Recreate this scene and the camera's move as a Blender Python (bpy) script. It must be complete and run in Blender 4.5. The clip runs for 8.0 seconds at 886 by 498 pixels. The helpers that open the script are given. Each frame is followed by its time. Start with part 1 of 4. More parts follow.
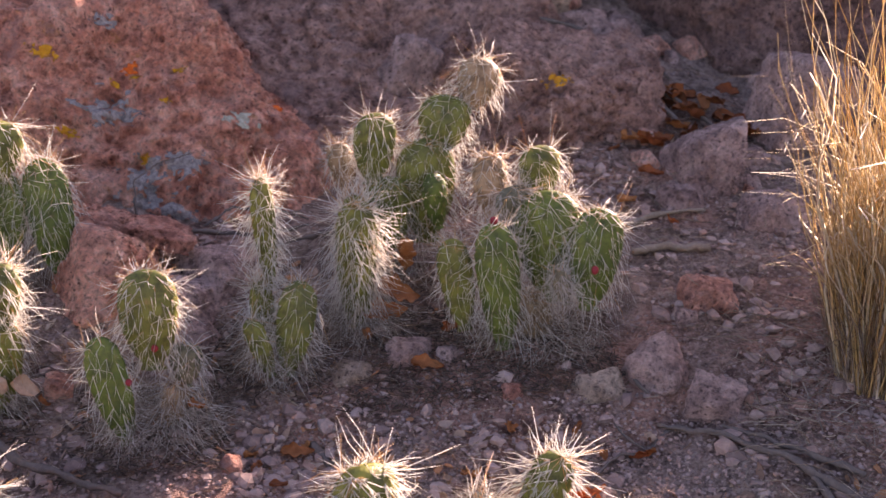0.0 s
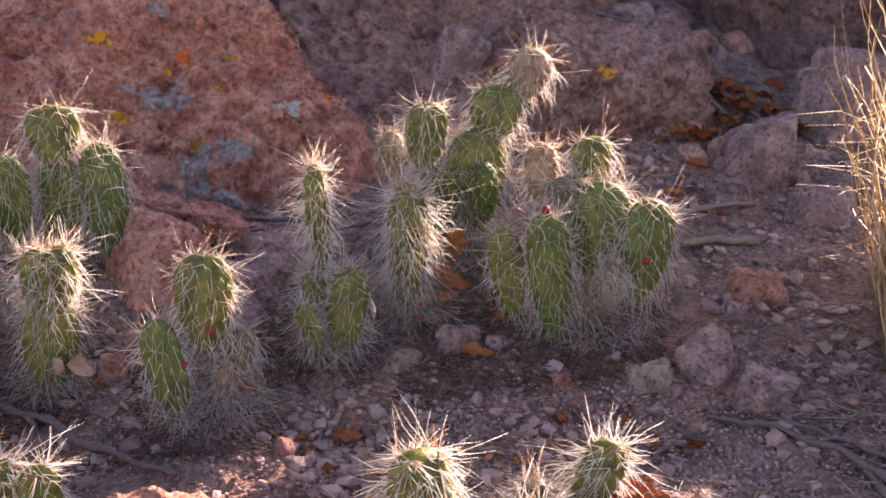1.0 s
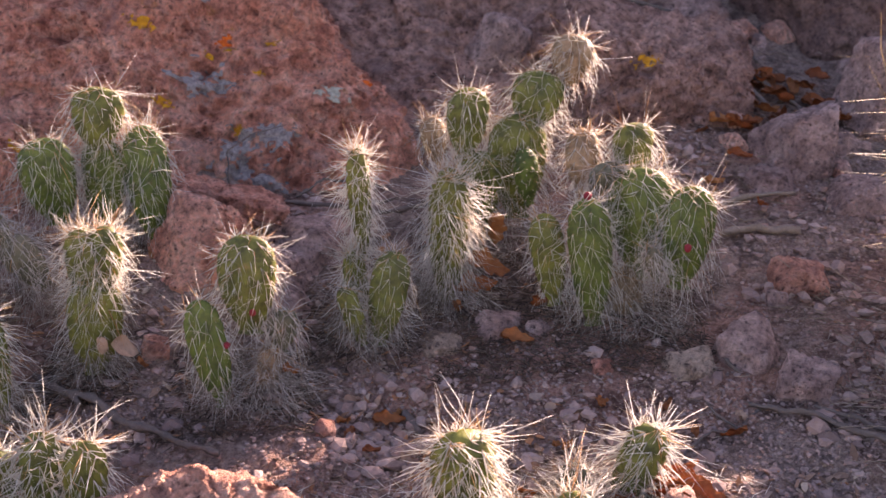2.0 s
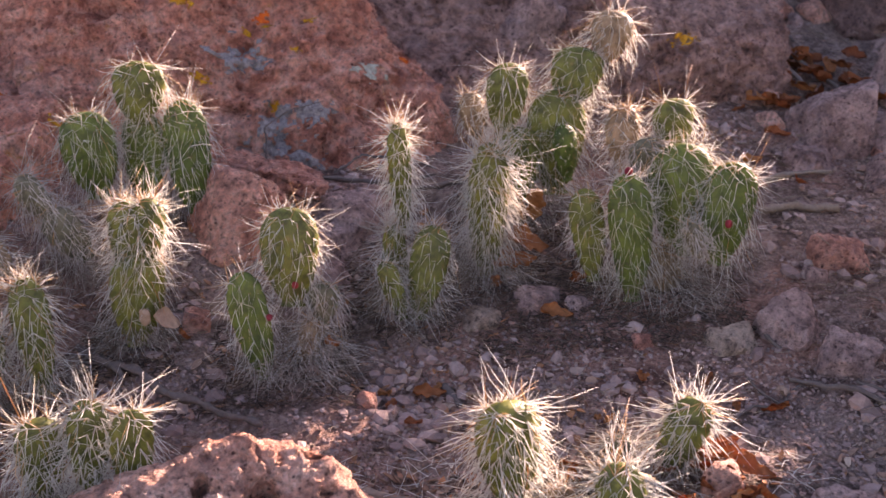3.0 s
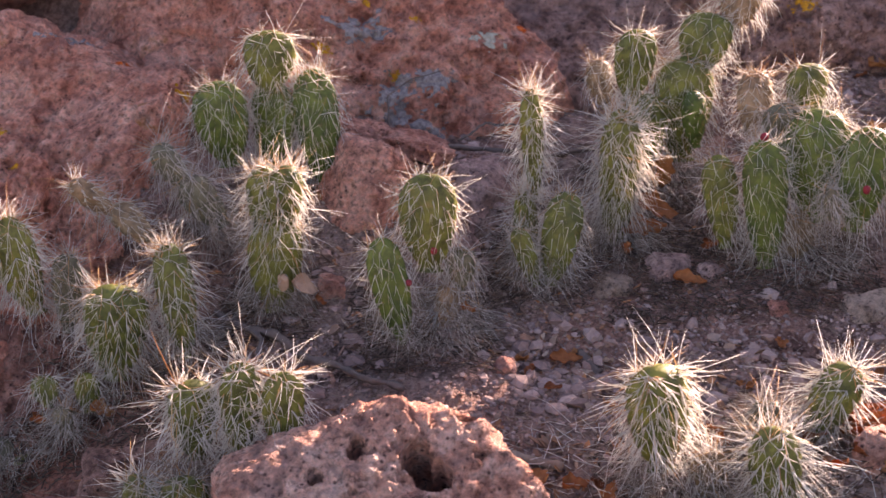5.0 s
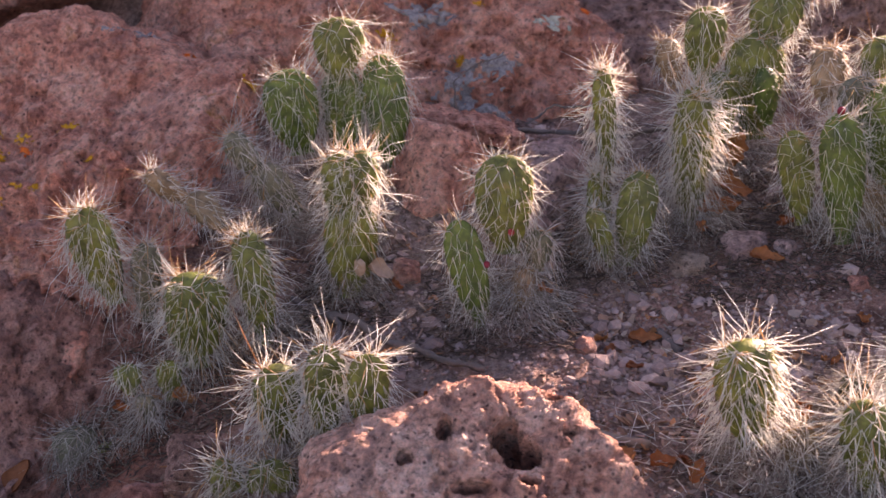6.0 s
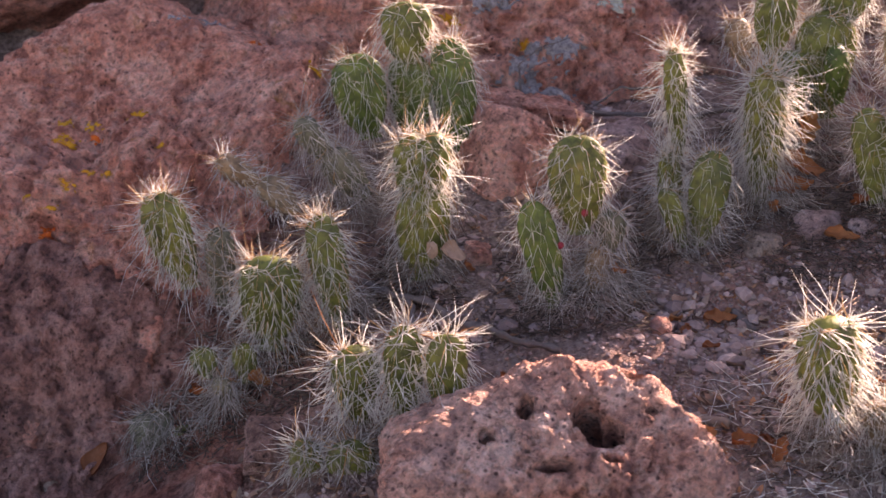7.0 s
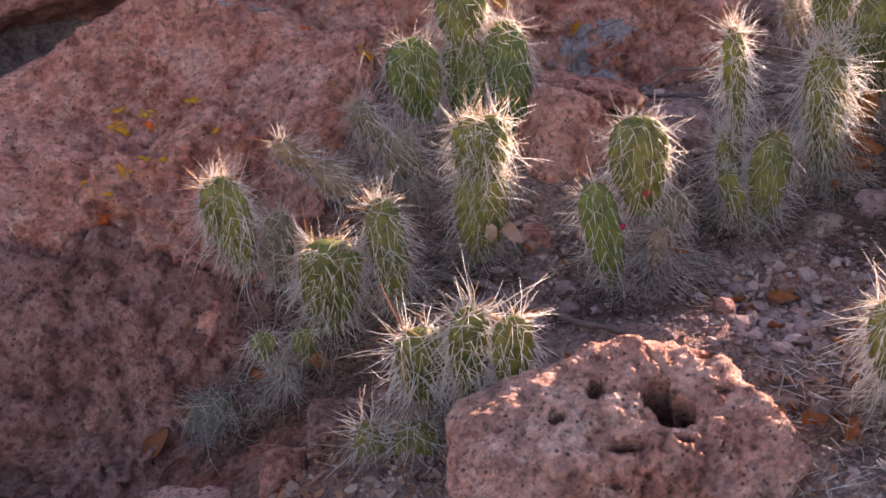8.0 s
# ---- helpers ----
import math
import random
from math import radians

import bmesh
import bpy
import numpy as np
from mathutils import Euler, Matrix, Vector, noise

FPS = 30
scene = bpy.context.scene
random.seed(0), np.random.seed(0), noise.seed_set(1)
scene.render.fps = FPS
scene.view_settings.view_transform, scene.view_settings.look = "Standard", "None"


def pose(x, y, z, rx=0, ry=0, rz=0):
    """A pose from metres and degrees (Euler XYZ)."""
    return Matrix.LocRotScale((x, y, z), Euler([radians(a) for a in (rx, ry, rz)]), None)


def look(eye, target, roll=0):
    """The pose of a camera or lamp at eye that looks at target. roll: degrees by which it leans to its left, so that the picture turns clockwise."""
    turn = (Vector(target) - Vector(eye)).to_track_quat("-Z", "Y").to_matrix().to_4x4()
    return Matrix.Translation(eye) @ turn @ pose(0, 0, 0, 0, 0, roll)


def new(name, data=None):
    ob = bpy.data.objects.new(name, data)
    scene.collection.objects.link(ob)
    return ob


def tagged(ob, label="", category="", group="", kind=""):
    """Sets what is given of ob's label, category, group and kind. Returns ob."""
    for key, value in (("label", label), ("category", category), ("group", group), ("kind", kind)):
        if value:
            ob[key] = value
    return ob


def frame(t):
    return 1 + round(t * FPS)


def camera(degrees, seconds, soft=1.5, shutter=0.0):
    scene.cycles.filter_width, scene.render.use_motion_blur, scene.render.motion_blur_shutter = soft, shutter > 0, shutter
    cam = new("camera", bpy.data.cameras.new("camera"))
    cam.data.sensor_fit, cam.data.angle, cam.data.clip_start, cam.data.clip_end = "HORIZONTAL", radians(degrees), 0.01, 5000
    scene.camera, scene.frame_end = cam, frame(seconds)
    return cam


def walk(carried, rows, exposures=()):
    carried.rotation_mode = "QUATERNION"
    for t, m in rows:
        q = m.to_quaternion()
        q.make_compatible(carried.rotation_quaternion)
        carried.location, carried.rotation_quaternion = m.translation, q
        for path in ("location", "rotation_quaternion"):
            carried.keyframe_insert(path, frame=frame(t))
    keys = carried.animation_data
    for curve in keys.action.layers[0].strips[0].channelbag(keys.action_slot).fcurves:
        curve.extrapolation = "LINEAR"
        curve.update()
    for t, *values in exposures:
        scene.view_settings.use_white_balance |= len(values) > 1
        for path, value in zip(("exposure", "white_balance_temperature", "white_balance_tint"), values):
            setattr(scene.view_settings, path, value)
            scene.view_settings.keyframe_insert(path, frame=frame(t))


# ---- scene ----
cam = camera(39.5, 8.0, soft=1.5)
# shallow focus on the middle row of plants
cam.data.dof.use_dof = True
cam.data.dof.focus_distance = 1.42
cam.data.dof.aperture_fstop = 8.5
PATH = [
    (0, (-0.128, -1.483, 0.691), (0.062, 0.383, -0.002), 2.8),
    (0.5, (-0.141, -1.486, 0.689), (0.025, 0.382, -0.007), 2.9),
    (1, (-0.156, -1.491, 0.682), (-0.013, 0.377, -0.018), 3.1),
    (1.5, (-0.164, -1.494, 0.676), (-0.047, 0.374, -0.029), 3.2),
    (3, (-0.199, -1.504, 0.656), (-0.129, 0.356, -0.076), 3.2),
    (3.5, (-0.218, -1.507, 0.645), (-0.167, 0.348, -0.1), 3.2),
    (4, (-0.236, -1.509, 0.645), (-0.207, 0.341, -0.114), 3.1),
    (4.5, (-0.262, -1.511, 0.645), (-0.263, 0.337, -0.121), 2.8),
    (6, (-0.328, -1.521, 0.627), (-0.422, 0.319, -0.152), 0.1),
    (6.5, (-0.349, -1.525, 0.623), (-0.482, 0.31, -0.162), -0.7),
    (7, (-0.366, -1.53, 0.616), (-0.525, 0.301, -0.173), -1.2),
    (7.5, (-0.382, -1.533, 0.605), (-0.563, 0.294, -0.189), -1.7),
    (8, (-0.409, -1.534, 0.606), (-0.606, 0.288, -0.195), -2.1),
]
walk(cam, [(t, look(eye, target, roll)) for t, eye, target, roll in PATH], [(0, 2.38, 7400, 41), (8, 2.38, 7400, 41)])

# low late-day sun from behind the slope, a little to the right, blue sky in the shade
SUN_TO = Vector((0.60, 0.66, 0.40)).normalized()
world = bpy.data.worlds.new("sky")
scene.world = world
world.use_nodes = True
wt = world.node_tree
sky = wt.nodes.new("ShaderNodeTexSky")
sky.sky_type = 'NISHITA'
sky.sun_disc = False
sky.sun_elevation = math.asin(SUN_TO.z)
sky.sun_rotation = math.atan2(SUN_TO.x, SUN_TO.y)
wt.links.new(sky.outputs[0], wt.nodes["Background"].inputs[0])
wt.nodes["Background"].inputs[1].default_value = 0.072
sun = bpy.data.lights.new("sun", 'SUN')
sun.energy = 5.0
sun.angle = radians(0.6)
sun.color = (1.0, 0.90, 0.76)
sun_ob = new("sun", sun)
sun_ob.matrix_world = look(SUN_TO * 6, (0, 0, 0))


# ---- numeric noise ----
def lattice(ix, iy, iz, seed):
    h = (ix.astype(np.int64) * 374761393 + iy.astype(np.int64) * 668265263 + iz.astype(np.int64) * 2147483647 + seed * 1274126177) & 0xFFFFFFFF
    h = ((h ^ (h >> 13)) * 1274126177) & 0xFFFFFFFF
    h = h ^ (h >> 16)
    return (h & 0xFFFF) / 65535.0


def vnoise(p, seed=0):
    """Smooth value noise in -1..1 at points p (n x 3)."""
    i = np.floor(p).astype(np.int64)
    f = p - i
    f = f * f * (3 - 2 * f)
    total = np.zeros(len(p))
    for dx in (0, 1):
        for dy in (0, 1):
            for dz in (0, 1):
                w = (f[:, 0] if dx else 1 - f[:, 0]) * (f[:, 1] if dy else 1 - f[:, 1]) * (f[:, 2] if dz else 1 - f[:, 2])
                total += w * lattice(i[:, 0] + dx, i[:, 1] + dy, i[:, 2] + dz, seed)
    return total * 2 - 1


def fbm(p, octaves=4, seed=0):
    total, amp = np.zeros(len(p)), 1.0
    for k in range(octaves):
        total += amp * vnoise(p * 2.03 ** k + 7.3 * k, seed + k)
        amp *= 0.5
    return total


def pits(p, seed=0):
    """Distance to the nearest of scattered points, in cell units."""
    i = np.floor(p).astype(np.int64)
    best = np.full(len(p), 9.0)
    for dx in (-1, 0, 1):
        for dy in (-1, 0, 1):
            for dz in (-1, 0, 1):
                c = i + (dx, dy, dz)
                q = c + np.c_[lattice(c[:, 0], c[:, 1], c[:, 2], seed), lattice(c[:, 0], c[:, 1], c[:, 2], seed + 1), lattice(c[:, 0], c[:, 1], c[:, 2], seed + 2)]
                best = np.minimum(best, np.linalg.norm(p - q, axis=1))
    return best


RNG = np.random.default_rng(5)


# ---- materials ----
def ramp(nt, stops, fac):
    n = nt.nodes.new("ShaderNodeValToRGB")
    e = n.color_ramp.elements
    e[0].position, e[0].color = stops[0][0], (*stops[0][1], 1)
    e[1].position, e[1].color = stops[-1][0], (*stops[-1][1], 1)
    for pos, col in stops[1:-1]:
        k = e.new(pos)
        k.color = (*col, 1)
    nt.links.new(fac, n.inputs[0])
    return n.outputs[0]


def tex_noise(nt, scale, detail=6, rough=0.6, vector=None):
    n = nt.nodes.new("ShaderNodeTexNoise")
    n.inputs["Scale"].default_value, n.inputs["Detail"].default_value, n.inputs["Roughness"].default_value = scale, detail, rough
    if vector is not None:
        nt.links.new(vector, n.inputs["Vector"])
    return n.outputs[0]


def coords(nt):
    n = nt.nodes.new("ShaderNodeNewGeometry")
    return n.outputs["Position"]


def mixed(nt, fac, a, b, mode='MIX'):
    n = nt.nodes.new("ShaderNodeMix")
    n.data_type, n.blend_type = 'RGBA', mode
    for value, socket in ((fac, n.inputs[0]), (a, n.inputs[6]), (b, n.inputs[7])):
        if isinstance(value, float):
            socket.default_value = value
        elif isinstance(value, tuple):
            socket.default_value = (*value, 1)
        else:
            nt.links.new(value, socket)
    return n.outputs[2]


def bumped(nt, height, strength, distance, before=None):
    n = nt.nodes.new("ShaderNodeBump")
    n.inputs["Strength"].default_value, n.inputs["Distance"].default_value = strength, distance
    nt.links.new(height, n.inputs["Height"])
    if before is not None:
        nt.links.new(before, n.inputs["Normal"])
    return n.outputs[0]


def material(name, rough=0.9):
    m = bpy.data.materials.new(name)
    m.use_nodes = True
    nt = m.node_tree
    b = nt.nodes["Principled BSDF"]
    b.inputs["Roughness"].default_value = rough
    b.inputs["Specular IOR Level"].default_value = 0.25
    return m, nt, b


def rock_material(name, dark, mid, light, lichen=0.0, pepper=0.48):
    """Weathered volcanic rock: broad colour drifts, rough grain, scattered dark minerals with painted pock shade, and
    pale crystals.
    """
    m, nt, b = material(name)
    p = coords(nt)
    drift = tex_noise(nt, 6, 6, 0.65, p)
    blotch = tex_noise(nt, 34, 7, 0.68, p)
    fine = tex_noise(nt, 120, 7, 0.7, p)
    speck = tex_noise(nt, 320, 4, 0.65, p)
    # blotch and grain darken where the bump sinks, painting shade into recesses
    col = ramp(nt, [(0.33, tuple(c * 0.6 for c in dark)), (0.41, dark), (0.49, mid), (0.60, light)], blotch)
    broad = ramp(nt, [(0.36, tuple(c * 0.7 for c in dark)), (0.47, mid), (0.6, light)], drift)
    col = mixed(nt, 0.4, col, broad)
    grain = ramp(nt, [(0.36, (0.36, 0.33, 0.34)), (0.46, (1, 1, 1)), (0.62, (1.4, 1.36, 1.33))], fine)
    col = mixed(nt, 0.85, col, grain, 'MULTIPLY')
    spots = ramp(nt, [(0.32, (0.55, 0.52, 0.52)), (0.44, (1, 1, 1)), (0.66, (1, 1, 1)), (0.74, (1.3, 1.28, 1.28))], speck)
    col = mixed(nt, 0.6, col, spots, 'MULTIPLY')
    # dark dots: mineral specks doubling as shade painted into small pocks
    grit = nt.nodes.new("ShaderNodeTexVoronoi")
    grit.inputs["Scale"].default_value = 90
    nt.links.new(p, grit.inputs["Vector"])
    pock_shade_specks = ramp(nt, [(0.10, (0.25, 0.22, 0.24)), (0.24, (1, 1, 1))], grit.outputs["Distance"])
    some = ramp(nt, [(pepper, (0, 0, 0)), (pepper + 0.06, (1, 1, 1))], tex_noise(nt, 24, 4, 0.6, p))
    col = mixed(nt, some, col, mixed(nt, 1.0, col, pock_shade_specks, 'MULTIPLY'))
    p3 = nt.nodes.new("ShaderNodeVectorMath")
    p3.operation = 'ADD'
    p3.inputs[1].default_value = (7.7, 2.3, 4.1)
    nt.links.new(p, p3.inputs[0])
    grey = ramp(nt, [(0.56, (0, 0, 0)), (0.66, (0.6, 0.6, 0.6))], tex_noise(nt, 15, 7, 0.7, p3.outputs[0]))
    col = mixed(nt, grey, col, tuple(0.55 * c + 0.45 * sum(mid) / 3 * k for c, k in zip(mid, (0.75, 0.72, 0.8))))
    if lichen:
        p2 = nt.nodes.new("ShaderNodeVectorMath")
        p2.operation = 'ADD'
        p2.inputs[1].default_value = (3.1, 5.7, 1.3)
        nt.links.new(p, p2.inputs[0])
        lic = ramp(nt, [(0.68 - lichen, (0, 0, 0)), (0.80 - lichen, (0.85, 0.85, 0.85))], tex_noise(nt, 21, 7, 0.7, p2.outputs[0]))
        tint = ramp(nt, [(0.4, (0.38, 0.12, 0.025)), (0.6, (0.5, 0.24, 0.05))], fine)
        col = mixed(nt, lic, col, tint)
    nt.links.new(col, b.inputs["Base Color"])
    pit = nt.nodes.new("ShaderNodeTexVoronoi")
    pit.inputs["Scale"].default_value = 75
    nt.links.new(p, pit.inputs["Vector"])
    pitted = ramp(nt, [(0.08, (0, 0, 0)), (0.36, (1, 1, 1))], pit.outputs["Distance"])
    n1 = bumped(nt, blotch, 1.0, 0.026)
    n2 = bumped(nt, pitted, 1.0, 0.010, n1)
    n3 = bumped(nt, fine, 1.0, 0.009, n2)
    n4 = bumped(nt, speck, 0.7, 0.002, n3)
    nt.links.new(n4, b.inputs["Normal"])
    return m


RED_ROCK = rock_material("red_rock", (0.34, 0.112, 0.075), (0.66, 0.27, 0.18), (0.82, 0.47, 0.35), 0.075)
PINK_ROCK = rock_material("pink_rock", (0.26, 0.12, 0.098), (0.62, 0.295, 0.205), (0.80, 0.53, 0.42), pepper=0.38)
GREY_ROCK = rock_material("grey_rock", (0.24, 0.15, 0.132), (0.43, 0.285, 0.25), (0.58, 0.42, 0.375))
BROWN_ROCK = rock_material("brown_rock", (0.16, 0.082, 0.066), (0.38, 0.215, 0.165), (0.54, 0.345, 0.285), 0.012)
RUST_ROCK = rock_material("rust_rock", (0.25, 0.09, 0.065), (0.52, 0.225, 0.16), (0.66, 0.37, 0.285))
# brown rock darkened for the back boulders, their shade put into the colour
SHADED_ROCK = rock_material("shaded_rock", (0.08, 0.047, 0.042), (0.20, 0.118, 0.10), (0.31, 0.20, 0.17))
LEDGE_SHADE_ROCK = rock_material("ledge_shade_rock", (0.15, 0.066, 0.052), (0.37, 0.172, 0.128), (0.53, 0.30, 0.235))
TAN_ROCK = rock_material("tan_rock", (0.24, 0.165, 0.12), (0.39, 0.285, 0.215), (0.51, 0.395, 0.315))


def ground_material():
    m, nt, b = material("dusty_soil", 0.95)
    p = coords(nt)
    big = tex_noise(nt, 6, 5, 0.6, p)
    fine = tex_noise(nt, 130, 8, 0.72, p)
    col = ramp(nt, [(0.3, (0.20, 0.125, 0.095)), (0.5, (0.30, 0.205, 0.165)), (0.7, (0.38, 0.28, 0.225))], big)
    grain = ramp(nt, [(0.36, (0.07, 0.05, 0.042)), (0.47, (0.33, 0.235, 0.195)), (0.62, (0.58, 0.46, 0.39))], fine)
    col = mixed(nt, 0.55, col, grain)
    rusty = ramp(nt, [(0.5, (0, 0, 0)), (0.6, (0.75, 0.75, 0.75))], tex_noise(nt, 2.6, 4, 0.6, p))
    col = mixed(nt, rusty, col, mixed(nt, 1.0, col, (1.12, 0.80, 0.72), 'MULTIPLY'))
    # dark soil patches strewn at random, standing in for crevice shade
    shade_patches = ramp(nt, [(0.4, (0.32, 0.29, 0.29)), (0.52, (1, 1, 1)), (0.65, (1.2, 1.18, 1.15))], tex_noise(nt, 22, 8, 0.72, p))
    col = mixed(nt, 0.8, col, shade_patches, 'MULTIPLY')
    # red dust and crumbs shed by the ledge
    away = nt.nodes.new("ShaderNodeVectorMath")
    away.operation = 'DISTANCE'
    away.inputs[1].default_value = (-0.95, -0.25, -0.15)
    nt.links.new(p, away.inputs[0])
    near = nt.nodes.new("ShaderNodeMapRange")
    near.inputs["From Min"].default_value, near.inputs["From Max"].default_value = 0.55, 0.22
    nt.links.new(away.outputs["Value"], near.inputs["Value"])
    dusty = nt.nodes.new("ShaderNodeMath")
    dusty.operation = 'MULTIPLY'
    nt.links.new(near.outputs[0], dusty.inputs[0])
    nt.links.new(ramp(nt, [(0.35, (0.5, 0.5, 0.5)), (0.55, (1, 1, 1))], tex_noise(nt, 14, 5, 0.65, p)), dusty.inputs[1])
    col = mixed(nt, dusty.outputs[0], col, mixed(nt, 1.0, col, (1.0, 0.60, 0.50), 'MULTIPLY'))
    nt.links.new(col, b.inputs["Base Color"])
    lump = tex_noise(nt, 45, 5, 0.6, p)
    n1 = bumped(nt, lump, 1.0, 0.03)
    nt.links.new(bumped(nt, fine, 1.0, 0.009, n1), b.inputs["Normal"])
    return m


SOIL = ground_material()


def island_material(name, colours, rough=0.9, through_light=0.0, object_random=False):
    """Colour differs from piece to piece; through_light lets sunlight shine through thin things."""
    m, nt, b = material(name, rough)
    if object_random:
        rnd = nt.nodes.new("ShaderNodeObjectInfo").outputs["Random"]
    else:
        rnd = nt.nodes.new("ShaderNodeNewGeometry").outputs["Random Per Island"]
    stops = [(k / max(1, len(colours) - 1), c) for k, c in enumerate(colours)]
    col = ramp(nt, stops, rnd)
    fine = tex_noise(nt, 180, 5, 0.6, coords(nt))
    shade = ramp(nt, [(0.3, (0.72, 0.72, 0.72)), (0.65, (1.12, 1.12, 1.12))], fine)
    col = mixed(nt, 0.8, col, shade, 'MULTIPLY')
    nt.links.new(col, b.inputs["Base Color"])
    if through_light:
        tr = nt.nodes.new("ShaderNodeBsdfTranslucent")
        nt.links.new(col, tr.inputs[0])
        mx = nt.nodes.new("ShaderNodeMixShader")
        mx.inputs[0].default_value = through_light
        nt.links.new(b.outputs[0], mx.inputs[1])
        nt.links.new(tr.outputs[0], mx.inputs[2])
        nt.links.new(mx.outputs[0], nt.nodes["Material Output"].inputs[0])
    else:
        nt.links.new(bumped(nt, fine, 0.6, 0.002), b.inputs["Normal"])
    return m


PEBBLE = island_material("pebble", [(0.17, 0.115, 0.10), (0.36, 0.25, 0.215), (0.27, 0.19, 0.165), (0.42, 0.315, 0.275), (0.35, 0.205, 0.15), (0.40, 0.30, 0.265), (0.3, 0.205, 0.175), (0.20, 0.135, 0.12)])
SPINE = island_material("pale_spine", [(0.76, 0.70, 0.59), (0.88, 0.86, 0.80), (0.82, 0.78, 0.69), (0.90, 0.89, 0.85)], 0.45, 0.5)
RUST_SPINE = island_material("rust_spine", [(0.55, 0.26, 0.10), (0.75, 0.5, 0.25), (0.6, 0.32, 0.14), (0.8, 0.64, 0.42)], 0.5, 0.35)
GREY_SPINE = island_material("grey_spine", [(0.20, 0.16, 0.13), (0.42, 0.36, 0.30), (0.30, 0.24, 0.19), (0.68, 0.62, 0.55)], 0.7, 0.3)
HOARY_SPINE = island_material("hoary_spine", [(0.42, 0.36, 0.30), (0.72, 0.67, 0.6), (0.55, 0.49, 0.42), (0.8, 0.76, 0.7)], 0.6, 0.35)
STRAW = island_material("golden_straw", [(0.58, 0.38, 0.15), (0.76, 0.58, 0.30), (0.62, 0.40, 0.15), (0.86, 0.76, 0.54), (0.5, 0.29, 0.09), (0.8, 0.64, 0.36)], 0.5, 0.4)
PALE_STRAW = island_material("bleached_straw", [(0.8, 0.7, 0.52), (0.88, 0.82, 0.7), (0.72, 0.58, 0.36)], 0.5, 0.35)
# dull straw for the grass base, darkened so its shade is in the colour
SHADED_STRAW = island_material("shaded_straw", [(0.2, 0.12, 0.055), (0.34, 0.21, 0.1), (0.25, 0.16, 0.08), (0.44, 0.3, 0.16)], 0.7, 0.3)
LITTER = island_material("dry_litter", [(0.14, 0.10, 0.08), (0.32, 0.25, 0.19), (0.22, 0.16, 0.12), (0.45, 0.37, 0.29), (0.3, 0.17, 0.1)], 0.85, 0.1)
TWIG = island_material("weathered_twig", [(0.085, 0.065, 0.055), (0.19, 0.15, 0.13)], 0.9)
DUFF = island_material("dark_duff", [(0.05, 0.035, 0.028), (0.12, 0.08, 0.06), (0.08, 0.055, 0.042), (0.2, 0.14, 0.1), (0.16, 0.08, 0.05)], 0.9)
CRUMB = island_material("bark_crumb", [(0.10, 0.065, 0.05), (0.36, 0.24, 0.17), (0.18, 0.11, 0.08), (0.45, 0.20, 0.09), (0.28, 0.2, 0.16), (0.5, 0.38, 0.28)], 0.85)
LEAF = island_material("dry_leaf", [(0.44, 0.13, 0.045), (0.52, 0.20, 0.07), (0.32, 0.10, 0.04), (0.56, 0.26, 0.10)], 0.6, 0.42, True)
RUST_LEAF = island_material("rust_leaf", [(0.26, 0.075, 0.03), (0.36, 0.12, 0.045), (0.2, 0.08, 0.04)], 0.6, 0.35, True)
PALE_LEAF = island_material("pale_dry_leaf", [(0.5, 0.33, 0.22), (0.6, 0.42, 0.3)], 0.7, 0.25, True)


def pad_material(name, low, high, corky):
    m, nt, b = material(name, 0.5)
    b.inputs["Specular IOR Level"].default_value = 0.35
    p = coords(nt)
    rnd = nt.nodes.new("ShaderNodeObjectInfo").outputs["Random"]
    col = ramp(nt, [(0.3, low), (0.68, high)], tex_noise(nt, 38, 5, 0.6, p))
    pale = ramp(nt, [(0.0, (0.82, 0.88, 0.8)), (1.0, (1.2, 1.12, 1.0))], rnd)
    col = mixed(nt, 0.9, col, pale, 'MULTIPLY')
    scab = ramp(nt, [(0.6, (0, 0, 0)), (0.7, (0.75, 0.75, 0.75))], tex_noise(nt, 60, 6, 0.7, p))
    col = mixed(nt, scab, col, corky)
    blotch = ramp(nt, [(0.38, (0.45, 0.45, 0.42)), (0.55, (1.1, 1.1, 1.1))], tex_noise(nt, 95, 6, 0.7, p))
    col = mixed(nt, 0.85, col, blotch, 'MULTIPLY')
    nt.links.new(col, b.inputs["Base Color"])
    nt.links.new(bumped(nt, tex_noise(nt, 240, 4, 0.6, p), 0.35, 0.002), b.inputs["Normal"])
    return m


PAD_GREEN = pad_material("green_pad_skin", (0.045, 0.078, 0.015), (0.135, 0.175, 0.030), (0.20, 0.15, 0.055))
PAD_OLIVE = pad_material("olive_pad_skin", (0.065, 0.08, 0.018), (0.185, 0.190, 0.036), (0.27, 0.17, 0.06))
PAD_GREY = pad_material("grey_pad_skin", (0.09, 0.09, 0.055), (0.20, 0.18, 0.12), (0.26, 0.21, 0.14))
PAD_DRY = pad_material("dried_pad_skin", (0.16, 0.105, 0.06), (0.34, 0.24, 0.15), (0.42, 0.3, 0.18))
WOOL = island_material("areole_wool", [(0.42, 0.25, 0.12), (0.6, 0.42, 0.24), (0.5, 0.3, 0.14)], 0.95)
BUD = island_material("red_bud_skin", [(0.22, 0.02, 0.03), (0.30, 0.03, 0.035)], 0.5, 0.0, True)


